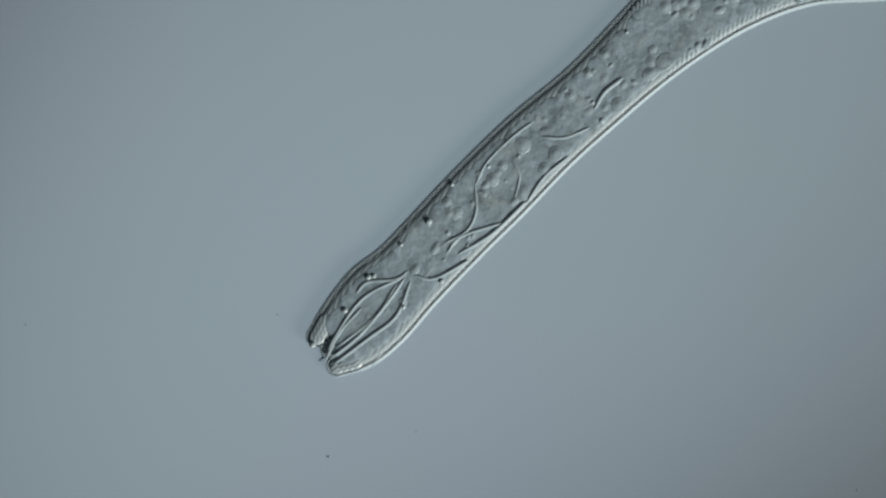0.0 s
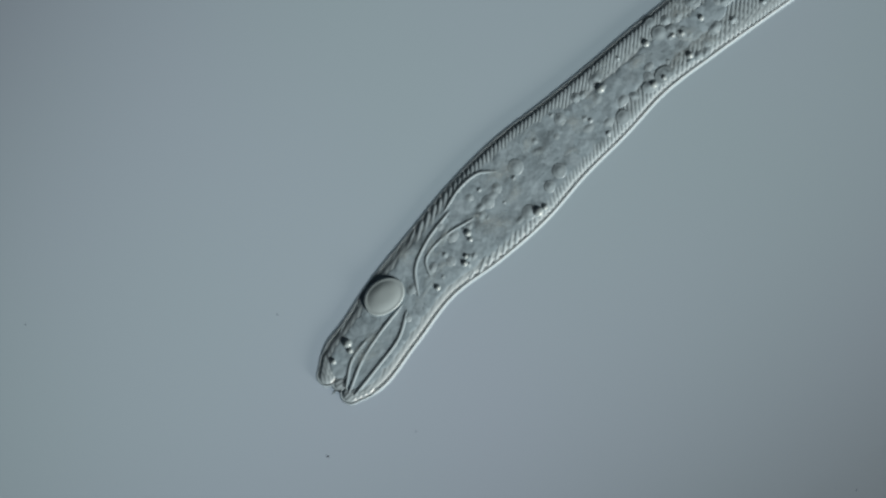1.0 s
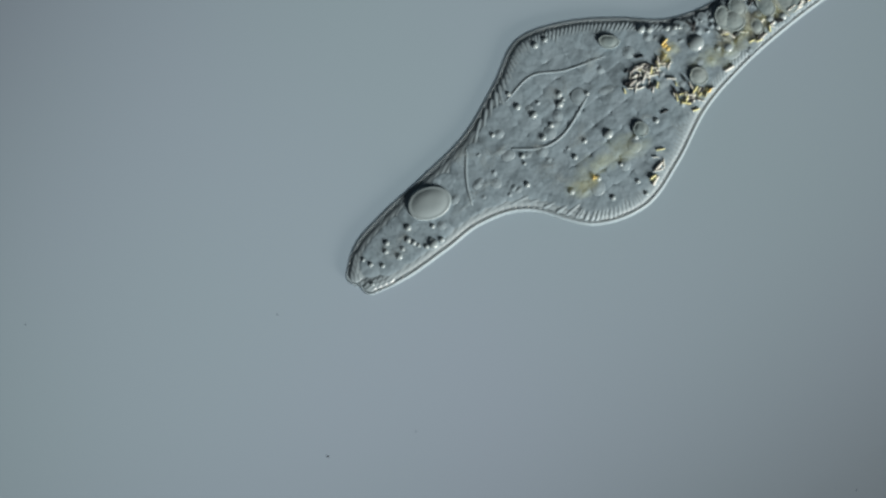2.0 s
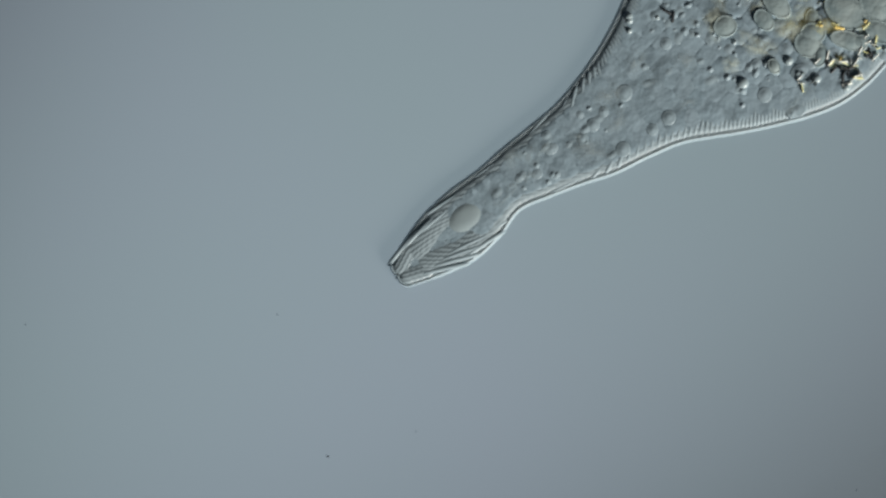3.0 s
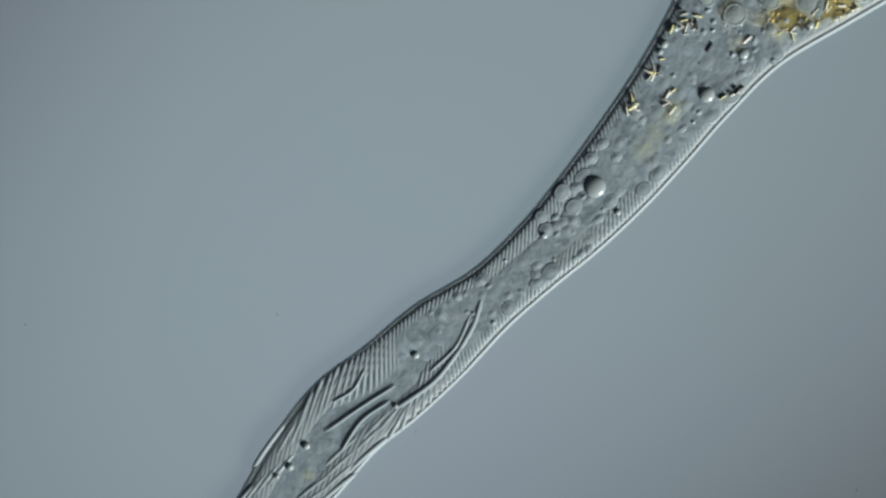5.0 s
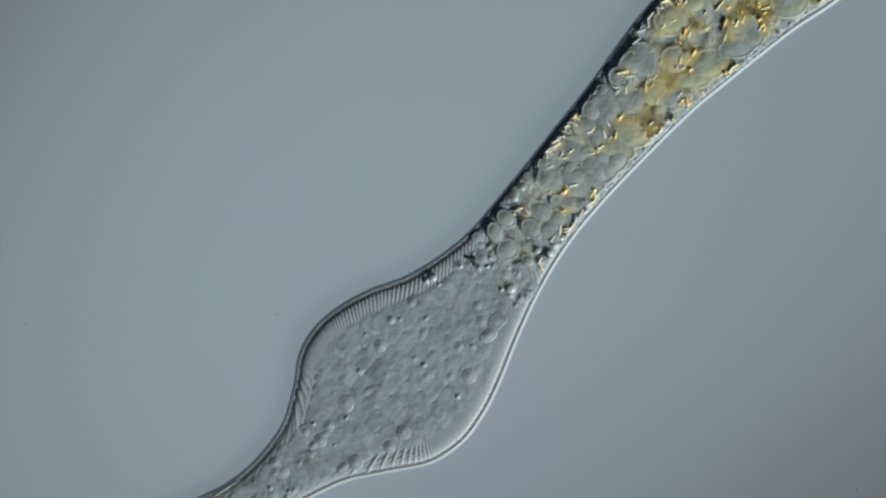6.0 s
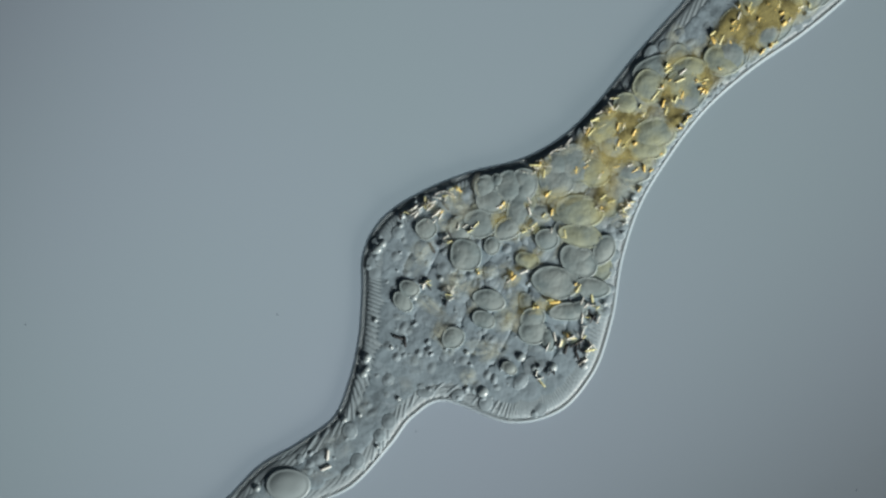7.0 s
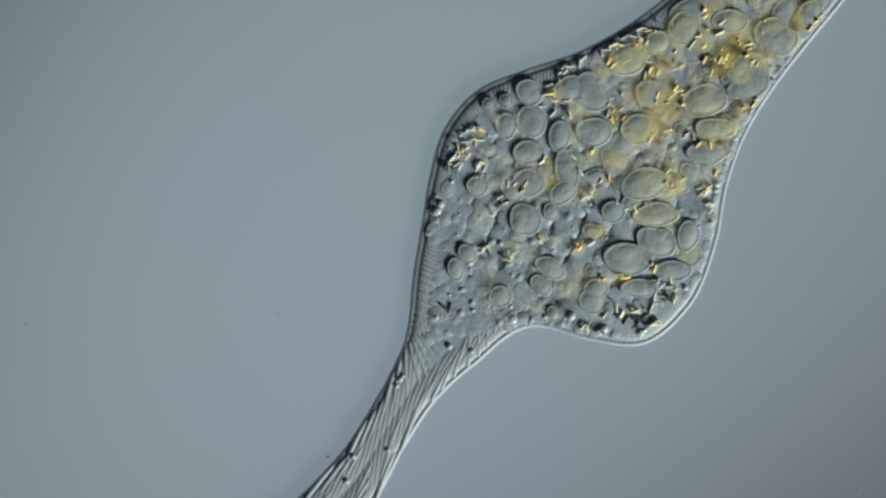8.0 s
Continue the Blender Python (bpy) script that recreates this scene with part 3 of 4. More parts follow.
    beads(8.0, True, (765, 377, 6), (832, 463, 8), (786, 292, 7), (1010, 560, 9), (1030, 574, 7), (1068, 583, 9), (795, 613, 6), (912, 437, 7), (1270, 325, 7), (885, 432, 6),
          (800, 320, 5), (1268, 340, 6), (965, 560, 6))
    beads(6.5, True, (558, 683, 8), (570, 686, 7), (607, 665, 5), (575, 708, 6), (735, 672, 5), (908, 682, 8), (940, 580, 6), (625, 512, 9), (640, 505, 8), (775, 748, 11))
    beads(6.5, False, (577, 790, 7), (605, 788, 8), (622, 812, 9), (588, 792, 6), (545, 805, 4), (552, 788, 4))
    beads(8.0, False, (705, 668, 6), (713, 666, 5), (702, 683, 5), (686, 795, 5), (613, 852, 6), (625, 808, 6))
    rnd = random.Random(5)
    for k in range(28):
        x = rnd.uniform(1010, 1580)
        y = 300 - 0.78 * (x - 1000) + rnd.uniform(-85, 85)
        long = rnd.uniform(42, 84)
        me = oval("paramylon_grain", AMBER if rnd.random() < 0.5 else STARCH, long, long * rnd.uniform(0.55, 0.85), 300 + k)
        ride(linked("paramylon_grain", me, cell, "oval storage grain"), 6.5, x, y, 0, rnd.uniform(10, 90), True, rnd.uniform(-4.4, -2.4))
    for k in range(36):
        x = rnd.uniform(900, 1300)
        long = rnd.uniform(30, 66)
        me = oval("paramylon_grain", AMBER if rnd.random() < (x - 850) / 700 else STARCH, long, long * rnd.uniform(0.6, 0.9), 500 + k)
        ride(linked("paramylon_grain", me, cell, "oval storage grain"), 8.0, x, rnd.uniform(150, 380) - 0.25 * (x - 1000) + (130 if x > 1000 else 0) * rnd.random(), 0, rnd.uniform(0, 180), True, rnd.uniform(-4.6, -3.0))
    for k in range(120):
        x = rnd.uniform(830, 1440)
        ob = linked("cytoplasm_cloud", rnd.choice(light_shade_meshes), cell, "pale or dark film that paints blurred light and shade in the cytoplasm")
        ob.scale = (rnd.uniform(0.5, 1.4), rnd.uniform(0.4, 1.0), 1)
        ride(ob, 8.0, x, 360 - 0.5 * (x - 930) + rnd.uniform(-190, 210), 0, rnd.uniform(0, 180), True, rnd.uniform(0.8, 4.5))
    for k in range(18):
        x = rnd.uniform(930, 1480)
        ob = linked("amber_pool", rnd.choice(pool_meshes), cell, "soft amber patch of cytoplasm")
        ob.scale = (rnd.uniform(0.9, 2.0), rnd.uniform(0.7, 1.5), 1)
        ride(ob, 8.0, x, 330 - 0.6 * (x - 930) + rnd.uniform(-150, 230), 0, rnd.uniform(0, 90), True, 3.2)
    for k in range(9):
        x = rnd.uniform(960, 1400)
        ob = linked("amber_pool", rnd.choice(pool_meshes), cell, "soft amber patch of cytoplasm")
        ob.scale = (rnd.uniform(0.9, 1.6), rnd.uniform(0.6, 1.1), 1)
        ride(ob, 6.5, x, 330 - 0.78 * (x - 960) + rnd.uniform(-70, 80), 0, rnd.uniform(20, 70), True, 3.2)
    for k in range(16):
        x = rnd.uniform(1360, 1600)
        ob = linked("amber_pool", rnd.choice(pool_meshes), cell, "soft amber patch of cytoplasm")
        ob.scale = (rnd.uniform(1.0, 1.8), rnd.uniform(0.8, 1.2), 1)
        ride(ob, 5.0, x, 45 - 0.35 * (x - 1360) + rnd.uniform(-40, 25), 0, rnd.uniform(20, 70), False, 3.2)
    for _ in range(60):
        ob = linked("vesicle", rnd.choice(lump_meshes), cell)
        k = rnd.uniform(0.4, 1.2)
        ob.scale = (k * rnd.uniform(0.8, 1.6), k, rnd.uniform(0.7, 1.4))
        x = rnd.uniform(940, 1340)
        ride(ob, 5.0, x, 440 - 0.95 * (x - 940) + rnd.uniform(-70, 90), 14, rnd.uniform(20, 70))
    for _ in range(16):
        ob = linked("cytoplasm_cloud", rnd.choice(grey_light_shade_meshes), cell, "pale or dark film that paints blurred light and shade in the cytoplasm")
        ob.scale = (rnd.uniform(0.6, 1.4), rnd.uniform(0.4, 0.9), 0.5)
        x = rnd.uniform(960, 1340)
        ride(ob, 5.0, x, 420 - 0.95 * (x - 960) + rnd.uniform(-60, 80), 14, rnd.uniform(20, 70), False, rnd.uniform(0.3, 1.0))
    for _ in range(70):
        ob = linked("vesicle", rnd.choice(lump_meshes), cell)
        k = rnd.uniform(0.4, 1.1)
        ob.scale = (k, k * rnd.uniform(0.7, 1.0), rnd.uniform(0.7, 1.4))
        ride(ob, 8.0, rnd.uniform(755, 960), rnd.uniform(335, 600), 14, rnd.uniform(0, 180), True)
    for _ in range(170):
        ob = linked("vesicle", rnd.choice(lump_meshes), cell)
        k = rnd.uniform(0.25, 0.6)
        ob.scale = (k * rnd.uniform(0.8, 1.6), k, rnd.uniform(0.9, 1.6))
        x = rnd.uniform(790, 1440)
        ride(ob, 8.0, x, 360 - 0.5 * (x - 930) + rnd.uniform(-190, 220), 14, rnd.uniform(0, 180), True, rnd.uniform(-0.4, 1.2))
    for _ in range(80):
        ob = linked("vesicle", rnd.choice(lump_meshes), cell)
        k = rnd.uniform(0.6, 1.5)
        ob.scale = (k * rnd.uniform(0.8, 1.5), k, rnd.uniform(0.9, 1.6))
        x = rnd.uniform(960, 1560)
        ride(ob, 6.5, x, 300 - 0.78 * (x - 1000) + rnd.uniform(-130, 60), 14, rnd.uniform(20, 70), True, -0.3)
    for _ in range(40):
        ob = linked("cytoplasm_cloud", rnd.choice(light_shade_meshes), cell, "pale or dark film that paints blurred light and shade in the cytoplasm")
        ob.scale = (rnd.uniform(0.6, 1.4), rnd.uniform(0.4, 0.9), 0.8)
        x = rnd.uniform(960, 1560)
        ride(ob, 6.5, x, 300 - 0.78 * (x - 1000) + rnd.uniform(-120, 70), 14, rnd.uniform(20, 70), True, rnd.uniform(0.3, 2.5))
    for _ in range(46):
        ob = linked("cytoplasm_cloud", rnd.choice(grey_light_shade_meshes), cell, "pale or dark film that paints blurred light and shade in the cytoplasm")
        ob.scale = (rnd.uniform(0.5, 1.3), rnd.uniform(0.3, 0.8), 0.5)
        x = rnd.uniform(640, 1300)
        ride(ob, 1.0, x, 1180 - 0.9 * x - 30 + rnd.uniform(-70, 70), 14, rnd.uniform(20, 70), False, rnd.uniform(0.3, 1.0))
    for _ in range(64):
        ob = linked("vesicle", rnd.choice(lump_meshes), cell)
        k = rnd.uniform(0.3, 0.8)
        ob.scale = (k * rnd.uniform(0.8, 1.6), k, rnd.uniform(0.7, 1.4))
        x = rnd.uniform(720, 1300)
        ride(ob, 1.0, x, 1180 - 0.9 * x - 30 + rnd.uniform(-75, 75), 14, rnd.uniform(20, 70))
    for _ in range(110):
        ob = linked("vesicle", rnd.choice(lump_meshes), cell)
        k = rnd.uniform(0.35, 1.0)
        ob.scale = (k * rnd.uniform(0.8, 1.5), k, rnd.uniform(0.6, 1.3))
        x = rnd.uniform(950, 1560)
        ride(ob, 8.0, x, 560 - 0.55 * (x - 950) + rnd.uniform(-270, 120), 14, rnd.uniform(0, 180), True, -0.5)


furnish()
eyespot = linked("eyespot", swell("eyespot", PINK, 22, 17, 1.0), cell, "soft pink eyespot")
ride(eyespot, 3.5, 797, 396, 16, 20)
vacuole = linked("vacuole", oval("vacuole", CLEAR, 82, 60, 4, ((0, -6), (0, 1.0), (0.7, 3.8), (1.6, 5.6), (2.6, 6.0), (4.2, 5.6), (7, 6.6), (11, 7.8), (16, 8.8), (22, 9.2)), 0.01), cell, "smooth clear oval vacuole")

# ---- motions ----
class Shape:
    """The cell's outline at one moment: crosswise pairs of edge points from the tip backwards, in steps."""

    def __init__(self, t, pairs, grow=5.0):
        self.t = t
        p = np.array(pairs, float)
        run = (p[-1] - p[-2]).reshape(2, 2).mean(0)
        p = np.concatenate((p, p[-1:] + np.tile(run / np.hypot(*run), 2) * np.array([[400.0], [1100.0]])))
        g = np.gradient(p[:, 2:], axis=0)
        p[:, 2:] += grow * np.stack((-g[:, 1], g[:, 0]), 1) / np.hypot(g[:, 0], g[:, 1])[:, None]
        mid = (p[:, :2] + p[:, 2:]) / 2
        self.s = np.concatenate(([0.0], np.cumsum(np.hypot(*np.diff(mid, axis=0).T))))
        self.p = p
        d = np.gradient(p, self.s, axis=0)
        self.d = d
        self.fine = np.arange(0, self.s[-1], 5.0)
        q = self.q = np.array([self.at(s)[0] for s in self.fine])
        self.arcs = [np.concatenate(([0.0], np.cumsum(np.hypot(*np.diff(q[:, c:c + 2], axis=0).T)))) for c in (0, 2)]
        self.outline = np.concatenate((q[::2, :2], q[::2, 2:]))
        self.ring = np.concatenate((q[::3, :2], q[::-3, 2:]))
        self.next_ring = np.roll(self.ring, -1, axis=0)

    def at(self, s):
        """Both edge points and their slopes at s steps behind the tip (Hermite)."""
        s = float(s)
        if s >= self.s[-1]:
            return self.p[-1] + (s - self.s[-1]) * self.d[-1], self.d[-1]
        if s <= 0:
            return self.p[0] + s * self.d[0], self.d[0]
        i = int(np.searchsorted(self.s, s) - 1)
        h = self.s[i + 1] - self.s[i]
        u = (s - self.s[i]) / h
        a, b, da, db = self.p[i], self.p[i + 1], self.d[i] * h, self.d[i + 1] * h
        c2, c3 = 3 * (b - a) - 2 * da - db, 2 * (a - b) + da + db
        return a + u * (da + u * (c2 + u * c3)), (da + u * (2 * c2 + 3 * u * c3)) / h

    def edge(self, arc, side, radius=R):
        """Centre and heading of a scale that touches the edge (side 0 or 1) from inside, arc steps along that edge."""
        s = float(np.interp(arc, self.arcs[side], self.fine)) if arc < self.arcs[side][-1] else self.fine[-1] + arc - self.arcs[side][-1]
        q, d = self.at(s)
        o, g, other = q[2 * side:2 * side + 2], d[2 * side:2 * side + 2], q[2 - 2 * side:4 - 2 * side]
        g = g / (np.hypot(*g) + 1e-9)
        n = np.array((-g[1], g[0])) * (1 if side else -1) * -1
        w = np.hypot(*(other - o))
        return o + n * min(radius, w / 2), g, s

    def kept_in(self, c, room):
        """c moved inwards until it is room steps from the outline."""
        a, b = self.ring, self.next_ring
        for _ in range(5):
            d = self.outline - c
            h = np.hypot(d[:, 0], d[:, 1])
            i = int(np.argmin(h))
            if h[i] >= room:
                break
            cross = np.nonzero((a[:, 1] > c[1]) != (b[:, 1] > c[1]))[0]
            p, q = a[cross], b[cross]
            right = (c[0] < p[:, 0] + (c[1] - p[:, 1]) * (q[:, 0] - p[:, 0]) / (q[:, 1] - p[:, 1])).sum()
            away = 1 if right % 2 else -1
            c = c - d[i] / (h[i] + 1e-6) * (room - away * h[i]) * 0.9 * away
        return c

    def holds(self, c):
        """Whether c lies inside the outline."""
        a, b = self.ring, self.next_ring
        cross = np.nonzero((a[:, 1] > c[1]) != (b[:, 1] > c[1]))[0]
        p, q = a[cross], b[cross]
        return bool((c[0] < p[:, 0] + (c[1] - p[:, 1]) * (q[:, 0] - p[:, 0]) / (q[:, 1] - p[:, 1])).sum() % 2)

    def find(self, x, y):
        """s and u of a given place."""
        ss, q = self.fine, self.q
        a, b = q[:, :2], q[:, 2:]
        p, ab = np.array((x, y)), b - a
        u = np.clip(((p - a) * ab).sum(1) / (ab * ab).sum(1), -0.2, 1.2)
        i = int(np.argmin(np.hypot(*(a + ab * u[:, None] - p).T)))
        return float(ss[i]), float(2 * u[i] - 1)

    def inner(self, s, u):
        """A place inside: u from -1 (first edge) to 1, and the heading."""
        q, d = self.at(s)
        g = d[:2] + d[2:]
        return q[:2] * (1 - u) / 2 + q[2:] * (1 + u) / 2, g / (np.hypot(*g) + 1e-9), np.hypot(*(q[2:] - q[:2]))


def lifted(t, s):
    """How far the head end rears up off the slide, and how steeply."""
    k = 430.0 * np.interp(t, (3.3, 3.7, 4.0, 4.15, 4.3, 4.5), (0.0, 0.04, 1, 1, 0.5, 0))
    f = max(0.0, 1 - s / 400.0)
    return k * f ** 1.9, k * 1.9 * f ** 0.9 / 400.0


def twist(t):
    """How far the strips of the pellicle have turned over."""
    return float(np.interp(t, (2.2, 3.3, 4.5, 5.0), (40.0, 0.0, 0.0, 40.0)))


def band(t, s):
    """1 where the strips show along both edges, the cytoplasm drawn in from them."""
    k = np.interp(t, (0.8, 1.0, 1.8, 2.2, 4.5, 5.0, 5.2, 6.3), (0, 1, 1, 0, 0, 1, 1, 0.45))
    start, end = np.interp(t, (1.0, 1.2, 1.5, 1.8, 3.0, 5.2, 6.3), (640, 700, 720, 770, 700, 700, 300)), np.interp(t, (2.2, 3.3, 5.2, 6.3), (3000, 1060, 1060, 3000))
    return float(k * np.clip((s - start) / 60.0, 0, 1) * np.clip((end - s) / 60.0, 0, 1))


def hollow(t, s):
    """1 where the reared head is so thin that its contents are drawn back."""
    k = np.interp(t, (3.5, 3.7, 4.0, 4.3, 4.5), (0, 0.5, 1, 1, 0))
    return float(k * np.clip((520.0 - s) / 80.0, 0, 1))


def slant(t, s, w):
    """The angle of the strips to the cell's axis: a shallow turn in the stretched neck, the other way round in the head, steep where the cell is wide."""
    wide = float(np.interp(w, (110, 150, 280), (np.interp(t, (1.8, 2.6, 5.2, 6.3), (27.0, 18.0, 18.0, 14.0)), 42.0, 72.0)))
    head = float(np.interp(t, (2.2, 3.3, 4.7, 5.0, 5.2, 6.3), (17.0, -19.0, -19.0, -8.0, 6.0, 6.0)))
    end = float(np.interp(t, (3.3, 3.7, 4.5, 5.2, 6.3, 8.0), (260.0, 300.0, 380.0, 250.0, 330.0, 420.0)))
    f = float(np.clip((s - end) / 240.0, 0, 1))
    return head * (1 - f) + wide * f


def put(c, g, z, turn=0.0, rise=(0.0, 0.0)):
    """A pose on the slide from steps; rise: from lifted()."""
    near = 1 - rise[0] * MM / EYE
    m = pose((c[0] - 784) * MM * near, (441 - c[1]) * MM * near, (z + rise[0]) * MM, 0, 0, math.degrees(math.atan2(-g[1], g[0])))
    return m @ pose(0, 0, 0, 0, math.degrees(math.atan(rise[1])), 0) @ pose(0, 0, 0, 0, 0, turn)


def bare(t, s):
    """1 where the strips of the pellicle lie open over the cytoplasm (head and neck of the stretched cell, and its hind part early on)."""
    reach = np.interp(t, (2.2, 3.3, 3.5, 3.7, 4.0, 4.3, 4.5, 4.7, 5.0, 5.2, 6.3, 6.5, 6.7, 7.0, 7.3, 7.5, 7.8, 8.0),
                      (0, 260, 300, 360, 600, 680, 640, 620, 600, 300, 0, 430, 430, 200, 300, 690, 740, 760))
    back = np.interp(t, (0.8, 1.0, 1.6, 1.9), (0, 1, 1, 0)) * np.clip((s - np.interp(t, (1.0, 1.5, 1.8), (900, 740, 800))) / 60.0, 0, 1)
    return float(max(np.clip((reach - s) / 70.0, 0, 1), back))


# where the middle of the mass of grains lies at the moments of the shapes below
GRAIN_X = (1500, 1450, 1420, 1400, 1460, 1560, 1580, 1600, 1540, 1460, 1460, 1590, 1605, 1615, 1620, 1630, 1630, 1630, 1610, 1560, 930, 870, 900, 960, 975, 985, 1010, 1030)
GRAIN_Y = (-250, -250, -245, -240, -240, -240, -230, -220, -170, -100, -80, 30, 20, 10, 0, -15, -30, -40, -60, -60, 430, 480, 460, 420, 400, 385, 365, 350)


def motions():
    shapes = []

    def shape(t, *pairs):
        shapes.append(Shape(t, pairs))

    def between(t):
        """A shape halfway along a stretch of time without one."""
        b = next(k for k, sh in enumerate(shapes) if sh.t > t)
        a, b = shapes[b - 1], shapes[b]
        f = (t - a.t) / (b.t - a.t)
        f = f * f * (3 - 2 * f)
        return Shape(t, [(1 - f) * a.at(s)[0] + f * b.at(s)[0] for s in range(0, 1900, 60)], 0.0)

    shape(0.0, (536,598,588,667), (566,545,650,648), (615,480,708,605), (668,438,770,535), (715,390,850,452), (800,300,925,378), (900,203,1010,290), (1000,120,1090,218), (1060,60,1170,150), (1120,-5,1250,92), (1180,-70,1330,45), (1260,-150,1440,5), (1340,-230,1570,-5))
    shape(0.3, (502,590,545,658), (530,545,600,645), (590,470,680,590), (650,425,745,515), (700,360,820,445), (770,280,900,375), (870,185,1000,272), (970,90,1090,188), (1030,25,1170,118), (1090,-35,1250,55), (1160,-105,1330,-15), (1260,-200,1430,-95))
    shape(0.5, (468,600,492,660), (500,545,560,652), (560,480,640,600), (640,430,720,510), (690,355,800,440), (750,285,880,365), (845,190,960,277), (940,100,1050,200), (1000,35,1130,130), (1050,-15,1210,70), (1110,-75,1300,2), (1210,-175,1400,-80))
    shape(0.6, (440,600,470,660), (470,560,530,655), (530,490,610,605), (605,440,690,520), (660,365,780,455), (720,290,860,370), (810,200,935,290), (910,105,1020,210), (980,40,1110,130), (1030,-10,1190,75), (1090,-70,1270,10), (1190,-170,1370,-70))
    shape(0.8, (475,625,525,683), (490,580,580,668), (545,520,660,625), (620,475,740,560), (690,420,820,485), (740,350,890,420), (810,280,965,335), (900,190,1040,250), (990,115,1110,190), (1060,55,1190,118), (1120,0,1280,48), (1190,-70,1360,0), (1290,-170,1460,-90))
    shape(1.0, (556,675,615,718), (568,620,670,690), (605,565,735,610), (655,490,800,525), (720,410,885,460), (790,325,965,390), (870,245,1035,310), (960,175,1110,235), (1040,110,1180,160), (1110,50,1265,95), (1185,-10,1370,20), (1280,-90,1470,-50))
    shape(1.2, (510,600,560,665), (530,560,610,645), (585,500,690,580), (645,415,770,495), (695,340,850,445), (750,270,930,395), (830,200,1000,330), (930,140,1060,250), (1010,90,1130,170), (1090,35,1210,95), (1150,-15,1300,15), (1240,-90,1400,-60))
    shape(1.5, (524,510,562,566), (545,478,620,545), (600,425,700,505), (665,360,760,460), (715,300,850,430), (760,240,970,402), (830,170,1050,320), (930,120,1110,230), (1040,80,1180,165), (1130,42,1262,112), (1205,2,1350,58), (1280,-50,1440,0))
    shape(1.8, (563,460,600,500), (580,420,660,487), (630,360,740,450), (700,295,820,400), (770,240,920,385), (820,170,1010,400), (890,95,1080,370), (980,70,1150,280), (1080,60,1210,190), (1170,50,1300,105), (1260,10,1410,35), (1340,-50,1490,-20))
    shape(2.0, (608,495,650,522), (622,440,710,495), (670,380,790,440), (740,315,850,395), (820,235,940,370), (870,150,1050,395), (910,70,1140,365), (1000,35,1200,285), (1090,28,1250,190), (1180,30,1320,110), (1260,0,1400,40), (1340,-60,1480,-20))
    shape(2.2, (668,515,710,540), (680,450,780,500), (720,385,850,445), (790,315,920,375), (870,240,1010,352), (910,160,1120,378), (930,80,1220,340), (970,20,1280,220), (1040,-30,1350,110), (1130,-70,1430,20), (1220,-120,1500,-50), (1320,-200,1580,-140))
    shape(3.3, (690,465,715,500), (720,420,790,478), (780,350,870,435), (850,300,915,372), (920,240,1000,333), (1000,185,1090,285), (1070,110,1190,238), (1110,40,1300,238), (1140,-40,1420,232), (1190,-130,1520,205), (1270,-220,1600,130), (1380,-300,1690,20))
    shape(3.5, (686,520,722,562), (710,475,790,525), (760,405,866,487), (840,345,925,422), (910,285,1010,368), (990,215,1100,308), (1070,130,1200,250), (1120,60,1310,222), (1150,-20,1430,207), (1200,-120,1530,190), (1280,-220,1630,130), (1380,-310,1720,20))
    shape(3.7, (690,560,710,600), (720,505,790,560), (775,440,870,510), (850,385,930,440), (920,315,1010,395), (990,245,1100,330), (1070,155,1200,265), (1130,80,1310,205), (1165,0,1420,175), (1210,-100,1530,168), (1280,-200,1640,110), (1370,-300,1720,0))
    shape(4.0, (625,620,670,670), (680,570,740,615), (760,500,810,550), (840,430,885,490), (920,375,980,425), (1010,280,1060,365), (1070,205,1140,305), (1130,120,1240,240), (1180,40,1330,185), (1200,-20,1420,138), (1240,-110,1530,128), (1310,-210,1650,70), (1390,-300,1730,-20))
    shape(4.3, (600,740,640,790), (650,660,720,730), (720,590,790,655), (790,520,850,585), (860,460,910,520), (930,400,985,460), (1010,315,1060,400), (1080,230,1140,335), (1140,170,1220,285), (1185,90,1310,205), (1210,0,1400,130), (1240,-90,1520,98), (1310,-200,1640,40), (1390,-300,1730,-40))
    shape(4.5, (575,815,630,868), (600,750,700,805), (650,685,770,710), (720,625,830,640), (790,550,900,575), (870,470,970,500), (960,400,1050,445), (1030,320,1110,395), (1090,240,1200,330), (1160,150,1280,240), (1210,60,1360,165), (1235,-20,1460,108), (1270,-110,1560,88), (1340,-210,1680,20), (1420,-310,1760,-70))
    shape(4.7, (478,945,540,995), (515,880,640,885), (570,795,700,790), (630,705,790,700), (710,635,870,625), (800,545,940,545), (890,465,1010,485), (980,385,1080,435), (1050,290,1170,370), (1110,210,1240,290), (1170,125,1310,210), (1215,30,1400,135), (1230,-30,1500,85), (1270,-130,1600,50), (1350,-230,1710,-30))
    shape(5.0, (340,1010,410,1065), (380,935,520,950), (418,880,590,880), (470,790,660,800), (552,682,740,735), (643,612,820,660), (733,538,900,575), (836,475,980,505), (920,395,1060,440), (990,310,1140,365), (1060,215,1210,290), (1130,110,1290,200), (1190,0,1390,105), (1220,-70,1500,40), (1280,-160,1600,-20), (1370,-260,1710,-110))
    shape(5.2, (225,935,290,1010), (285,878,420,950), (400,795,530,880), (500,757,620,805), (570,685,710,745), (640,600,790,690), (700,550,880,605), (800,480,960,540), (890,405,1040,470), (970,310,1110,400), (1040,225,1180,300), (1100,140,1260,215), (1150,45,1340,120), (1190,-20,1460,45), (1260,-110,1560,-20), (1350,-210,1680,-110))
